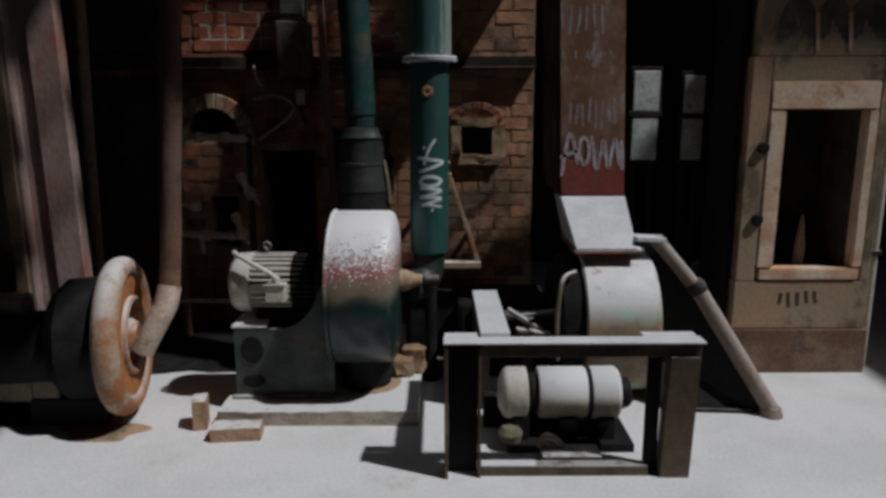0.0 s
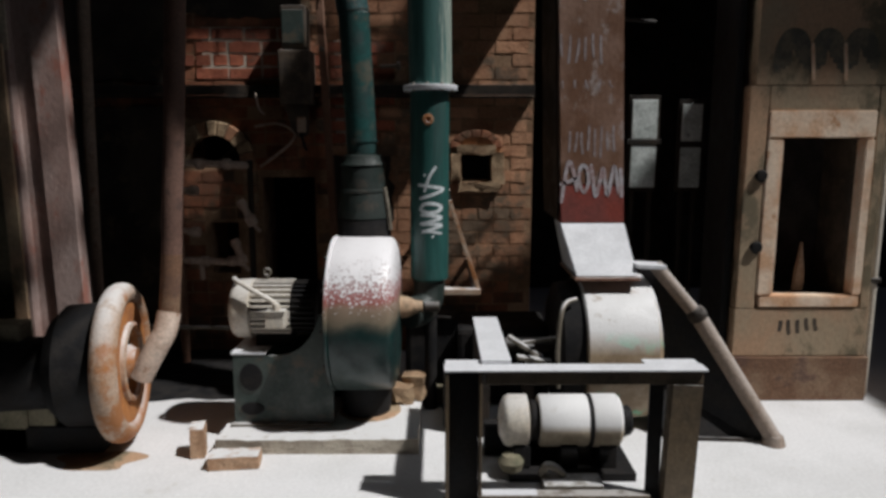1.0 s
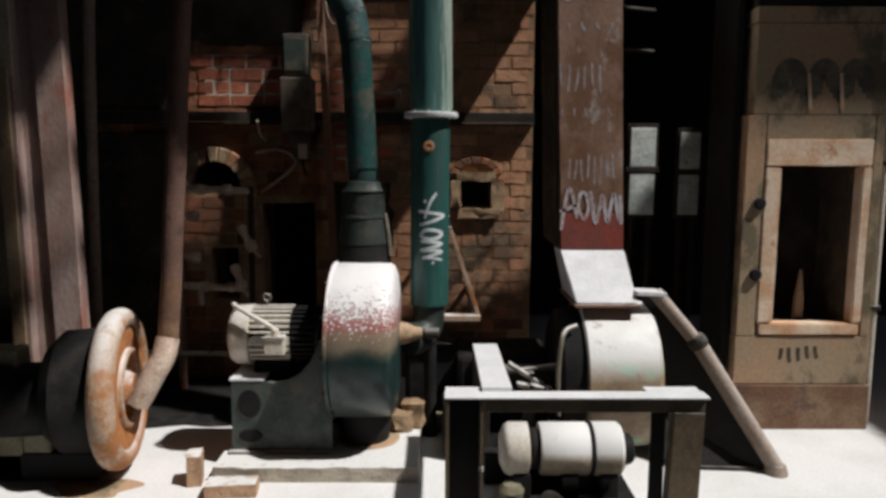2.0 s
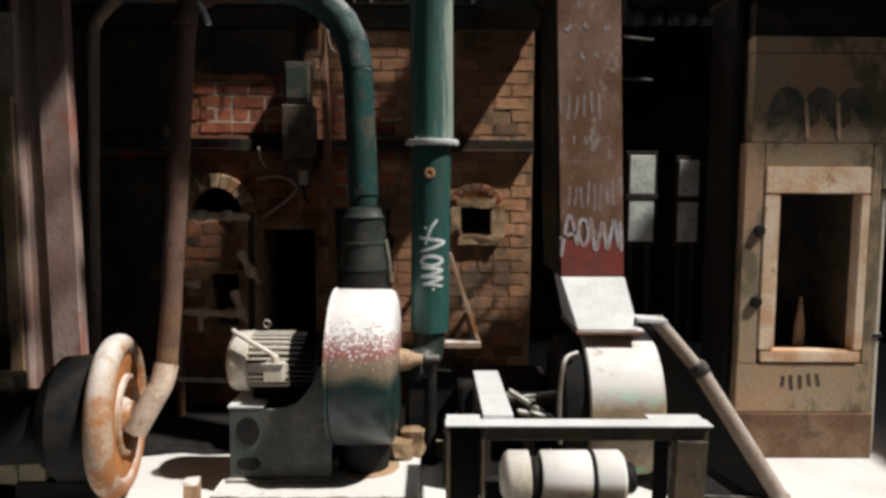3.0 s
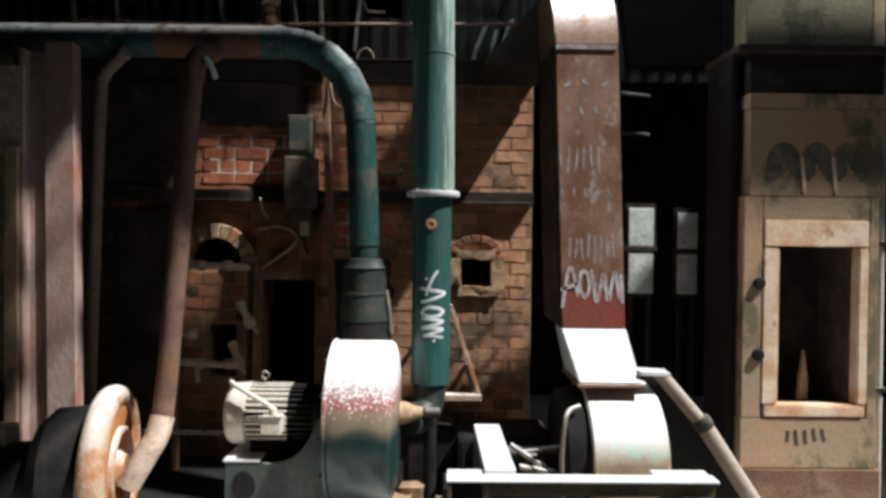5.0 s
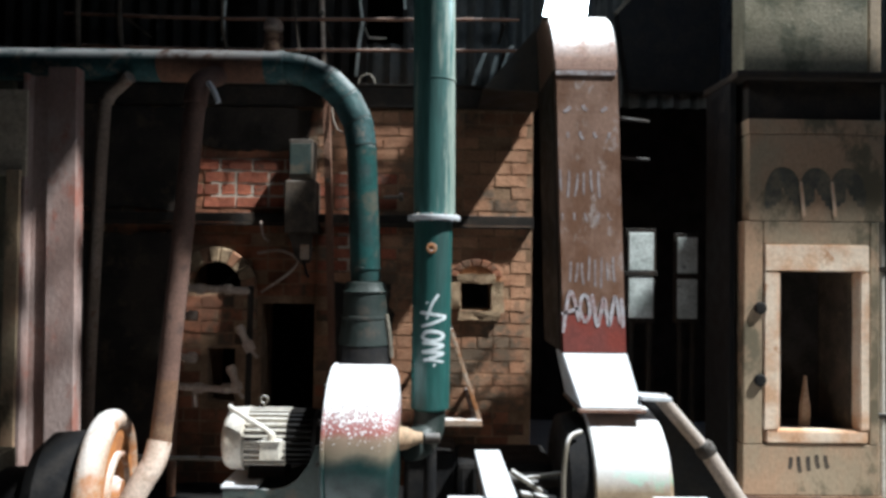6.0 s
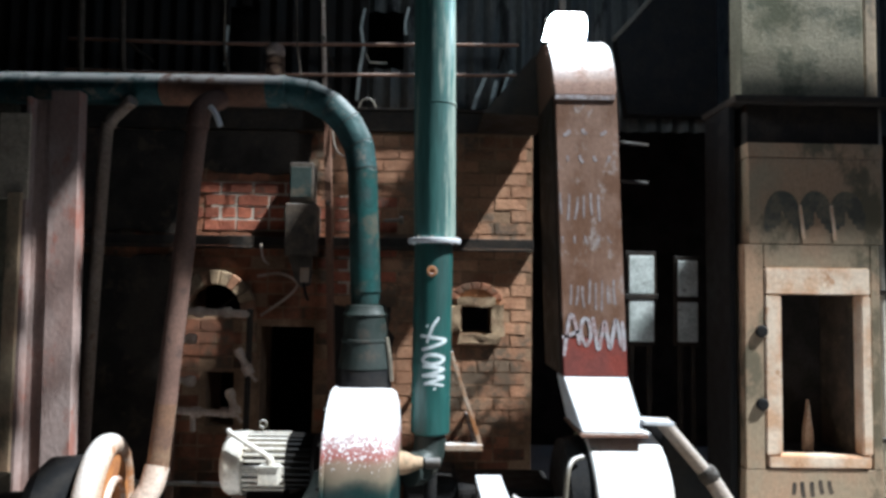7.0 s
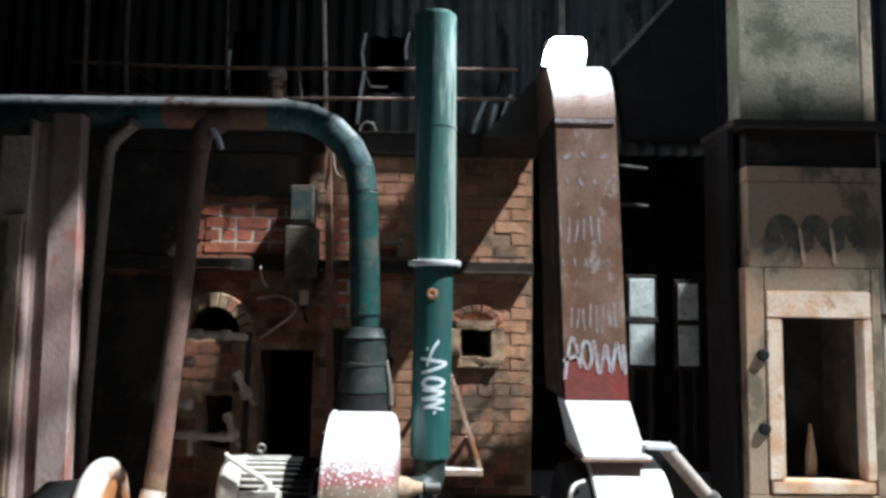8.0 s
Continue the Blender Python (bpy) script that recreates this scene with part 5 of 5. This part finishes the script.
part("strap", rod(fresh(), (0.675, 3.1, 0.235), (0.69, 3.1, 0.235), 0.126, seg=40), BLACK, motor2, smooth=True)
part("drum", lathe(fresh(), [(0, 0), (0, 0.12), (0.01, 0.124), (0.12, 0.124), (0.135, 0.11), (0.135, 0)], (0.69, 3.1, 0.235), (1, 0, 0), 40), DRUM, motor2, smooth=True)
part("end_plate", rod(fresh(), (0.825, 3.1, 0.235), (0.88, 3.1, 0.235), 0.07, seg=30), BLACK, motor2, smooth=True)
for x in (0.36, 0.58, 0.76):
    part("saddle", box(fresh(), x - 0.04, x + 0.04, 3.0, 3.2, 0.041, 0.15, 0.006), BLACK, motor2)
clamp = thing("clamp", (0.5, 2.95, 0.04), "small grey clamp piece below the drum motor", "clamp")
part("bow", tube(fresh(), smooth_path([(0.44, 2.92, 0.05), (0.46, 2.91, 0.10), (0.50, 2.91, 0.09), (0.54, 2.91, 0.05)], 5), 0.018, 12), STEEL, clamp, smooth=True)
clamp2 = thing("clamp", (0.3, 3.02, 0.04), "small pale knob piece below the drum motor", "clamp")
part("knob", lathe(fresh(), [(0, 0), (0, 0.05), (0.04, 0.06), (0.07, 0.04), (0.075, 0)], (0.31, 3.0, 0.041), (0, 0, 1), 20), PLASTER, clamp2, smooth=True)

# ---- rusty blower with its pipe ----
wheel = thing("blower", (-1.6, 3.35, 0), "rusty ring-shaped blower casing with a pale dusty rim", "blower", "blowers")
WX, WY, WZ = -1.62, 3.37, 0.435
WAX = Vector((0.983, 0.183, 0))
ringp = [(0.062 * math.cos(a), 0.345 + 0.056 * math.sin(a)) for a in [i * math.tau / 16 for i in range(17)]]
part("ring", lathe(fresh(), ringp, (WX, WY, WZ), WAX, 56), RUST_PALE, wheel, smooth=True)
part("face", lathe(fresh(), [(-0.03, 0), (-0.03, 0.30), (0.036, 0.315), (0.05, 0.27), (0.035, 0.20), (0.04, 0.165), (0.0, 0.155), (-0.01, 0.0)], (WX, WY, WZ), WAX, 48), ORANGE_RUST, wheel, "orange rusted face", True)
hub = part("hub", lathe(fresh(), [(0, 0), (0, 0.085), (0.03, 0.085), (0.045, 0.07), (0.06, 0.065), (0.06, 0)], Vector((WX, WY, WZ)) + WAX * 0.01, WAX, 32), RUST_PALE, wheel, smooth=True)
part("inner_ring", lathe(fresh(), [(0, 0.168), (0.055, 0.17), (0.062, 0.185), (0.055, 0.20), (0.03, 0.20), (0, 0.168)], (WX, WY, WZ), WAX, 44), RUST_PALE, wheel, "pale inner flange", True)
# black ring paints the shade of the recess round the hub
part("dark_throat", lathe(fresh(), [(0, 0.086), (0.006, 0.12), (0, 0.15)], Vector((WX, WY, WZ)) + WAX * 0.004, WAX, 36), BLACK, wheel, "inner throat ring painted black as shade", True)
part("back_casing", lathe(fresh(), [(0, 0), (0, 0.31), (-0.2, 0.30), (-0.26, 0.24), (-0.26, 0)], Vector((WX, WY, WZ)) - WAX * 0.04, WAX, 44), BLACK, wheel, "black back casing", True)
part("drive_case", rod(fresh(), (-1.86, WY - 0.04, 0.4), (-2.5, WY - 0.14, 0.4), 0.18, seg=28), BLACK, wheel, smooth=True)
part("stand", box(fresh(), -2.5, -1.7, 3.25, 3.5, 0, 0.14, 0.01), BLACK, wheel)
rpipe = thing("rusty_pipe", (-1.36, 3.4, 0.45), "tall rusty pipe bending down into the ring-shaped blower", "pipe")
part("bend", tube(fresh(), smooth_path([(-1.53, 3.36, 0.36), (-1.49, 3.36, 0.43), (-1.44, 3.37, 0.52), (-1.405, 3.39, 0.59), (-1.39, 3.42, 0.68)], 6), 0.058, 24), PALEPIPE, rpipe, "pale flaking pipe bend", True)
# lower stretch is a paler copy, standing for the light on it
part("riser_foot", tube(fresh(), smooth_path([(-1.39, 3.42, 0.67), (-1.376, 3.425, 0.82), (-1.362, 3.43, 0.98)], 4), 0.0505, 24), RUSTTAN, rpipe, "foot of the pipe, painted paler where it is lit", True)
part("riser", tube(fresh(), smooth_path([(-1.363, 3.43, 0.97), (-1.34, 3.435, 1.3), (-1.315, 3.44, 1.6), (-1.275, 3.45, 2.2), (-1.262, 3.46, 2.36)], 5), 0.05, 24), RUSTDARK, rpipe, smooth=True)
part("top_bend", tube(fresh(), smooth_path([(-1.264, 3.455, 2.34), (-1.26, 3.47, 2.42), (-1.25, 3.55, 2.49), (-1.24, 3.70, 2.55)], 6), 0.056, 24), RUSTDARK, rpipe, smooth=True)
part("hook", tube(fresh(), smooth_path([(-1.2, 3.45, 2.45), (-1.17, 3.44, 2.41), (-1.145, 3.44, 2.35)], 5), 0.014, 10), WHITEWASH, rpipe, "small white hook", True)

# ---- column and pipes at the side ----
col = thing("steel_column", (-1.97, 3.55, 0), "flaking pinkish steel column under the overhead duct", "column")
part("web", box(fresh(), -2.10, -1.985, 3.52, 3.535, 0, 2.49, 0.003), POSTPAINT, col)
part("flange", sweep(fresh(), [(-1.915, 3.53, 0), (-1.945, 3.53, 2.53)], [(-0.07, -0.04), (0.07, -0.04), (0.07, 0.04), (-0.07, 0.04)]), POSTPAINT, col)
part("flange", box(fresh(), -2.12, -2.10, 3.46, 3.60, 0, 2.49, 0.003), POSTPAINT, col)
TANPLATE = surface("stained_tan_board", (0.52, 0.44, 0.34), (0.40, 0.33, 0.25), 4, 0.85, bump=0.2, spots=((0.24, 0.19, 0.14), 4, 0.42))
board = thing("notice_board", (-2.15, 3.42, 1.98), "blank pale plate fixed to the steel column", "plate")
part("plate", box(fresh(), -2.235, -2.085, 3.44, 3.455, 1.97, 2.40, 0.004), TANPLATE, board)
tan = thing("side_post", (-2.2, 3.4, 0), "tan painted post beside the steel column", "post")
part("post", box(fresh(), -2.17, -2.105, 3.42, 3.44, 0, 2.0, 0.004), OVENPLATE, tan)
part("post", box(fresh(), -2.35, -2.17, 3.46, 3.5, 0, 2.45, 0.006), PLASTER, tan)
thin = thing("thin_pipe", (-1.88, 3.75, 0), "thin tan pipe bending under the overhead duct", "pipe")
part("pipe", tube(fresh(), smooth_path([(-1.90, 3.72, 0), (-1.89, 3.72, 0.9), (-1.845, 3.72, 2.25), (-1.82, 3.72, 2.42), (-1.76, 3.70, 2.48), (-1.68, 3.66, 2.53)], 6), 0.032, 18), PALEPIPE_DARK, thin, smooth=True)
brk = thing("iron_bracket", (-2.1, 3.3, 0), "grey dusty iron block at the foot of the column", "block")
part("block", box(fresh(), -2.25, -2.06, 3.25, 3.38, 0, 0.66, 0.012), PLASTER, brk)
part("step", box(fresh(), -2.06, -1.93, 3.26, 3.40, 0, 0.52, 0.012), PLASTER, brk)

# ---- wall bricks, last ----
BW, BH, JOINT = 0.228, 0.088, 0.011
random.seed(12)
shapes = []
for k in range(18):
    for w in (BW - JOINT, BW / 2 - JOINT):
        w -= 0.008 if k > 11 else 0
        h = BH - JOINT - (0.008 if k > 11 else 0)
        bm = box(fresh(), -w / 2, w / 2, 0, 0.05, -h / 2, h / 2, 0)
        bmesh.ops.subdivide_edges(bm, edges=[e for e in bm.edges if abs(e.verts[0].co.x - e.verts[1].co.x) > 0.01], cuts=2)
        for v in bm.verts:
            v.co += Vector((random.uniform(-0.003, 0.003), random.uniform(-0.0016, 0.0016) if v.co.y < 0.01 else 0, random.uniform(-0.004, 0.004)))
        data = bpy.data.meshes.new("brick")
        bm.to_mesh(data)
        bm.free()
        data.materials.append((BRICK, BRICK_TAN, BRICK_RED)[k // 6])
        shapes.append(data)


def clear(x, z, w):
    if z < 0 or (x - ax) ** 2 + (z - az) ** 2 < (r1 + 0.05) ** 2 and z > az - 0.05:
        return False
    return all(not (h[0] - w / 2 < x < h[1] + w / 2 and h[2] - 0.04 < z < h[3] + 0.04) for h in HOLES)


rest_v, rest_f, near = [], [], 0
for row in range(int(2.68 / BH)):
    z = (row + 0.5) * BH
    x = -3.4 + (BW / 2 if row % 2 else 0)
    while x < WALL_END - BW / 2 + 0.02:
        half = row % 6 == 5
        w = BW / 2 if half else BW
        for xx in ((x - BW / 4, x + BW / 4) if half else (x,)):
            fresh_joints = any(x0 - 0.11 < xx < x1 + 0.11 and z0 - 0.03 < z < z1 + 0.03 for x0, x1, z0, z1 in REPOINTED)
            if clear(xx, z, w) and (random.random() > 0.02 or fresh_joints):
                data = shapes[(random.randrange(6) + (6 if xx + 0.12 * math.sin(z * 9) > -0.8 else 0)) * 2 + (1 if half else 0)]
                if fresh_joints:
                    data = shapes[(12 + random.randrange(6)) * 2 + (1 if half else 0)]
                deep = WALL_Y - (0.008 if data in shapes[24:] else 0.002) + random.uniform(-0.0022, 0.0022)
                if xx > -1.95 and z > 0.55 and near < 275:
                    b = new("brick", data)
                    b.parent = wall_back
                    b.location = (xx, deep, z)
                    near += 1
                else:
                    n0 = len(rest_v)
                    rest_v += [(v.co.x + xx, v.co.y + deep, v.co.z + z) for v in data.vertices]
                    rest_f += [tuple(i + n0 for i in p.vertices) for p in data.polygons]
        x += BW
    gap = WALL_END - (x - BW / 2)
    if gap > 0.04 and z > 0.5:
        b = new("brick", shapes[13])
        b.parent = wall_back
        b.location = (x - BW / 2 + gap / 2, WALL_Y - 0.002, z)
        b.scale.x = gap / (BW / 2)
data = bpy.data.meshes.new("bricks")
data.from_pydata(rest_v, [], rest_f)
data.materials.append(BRICK)
rest = new("bricks", data)
rest.parent = wall_back
rest["kind"] = "stuff"
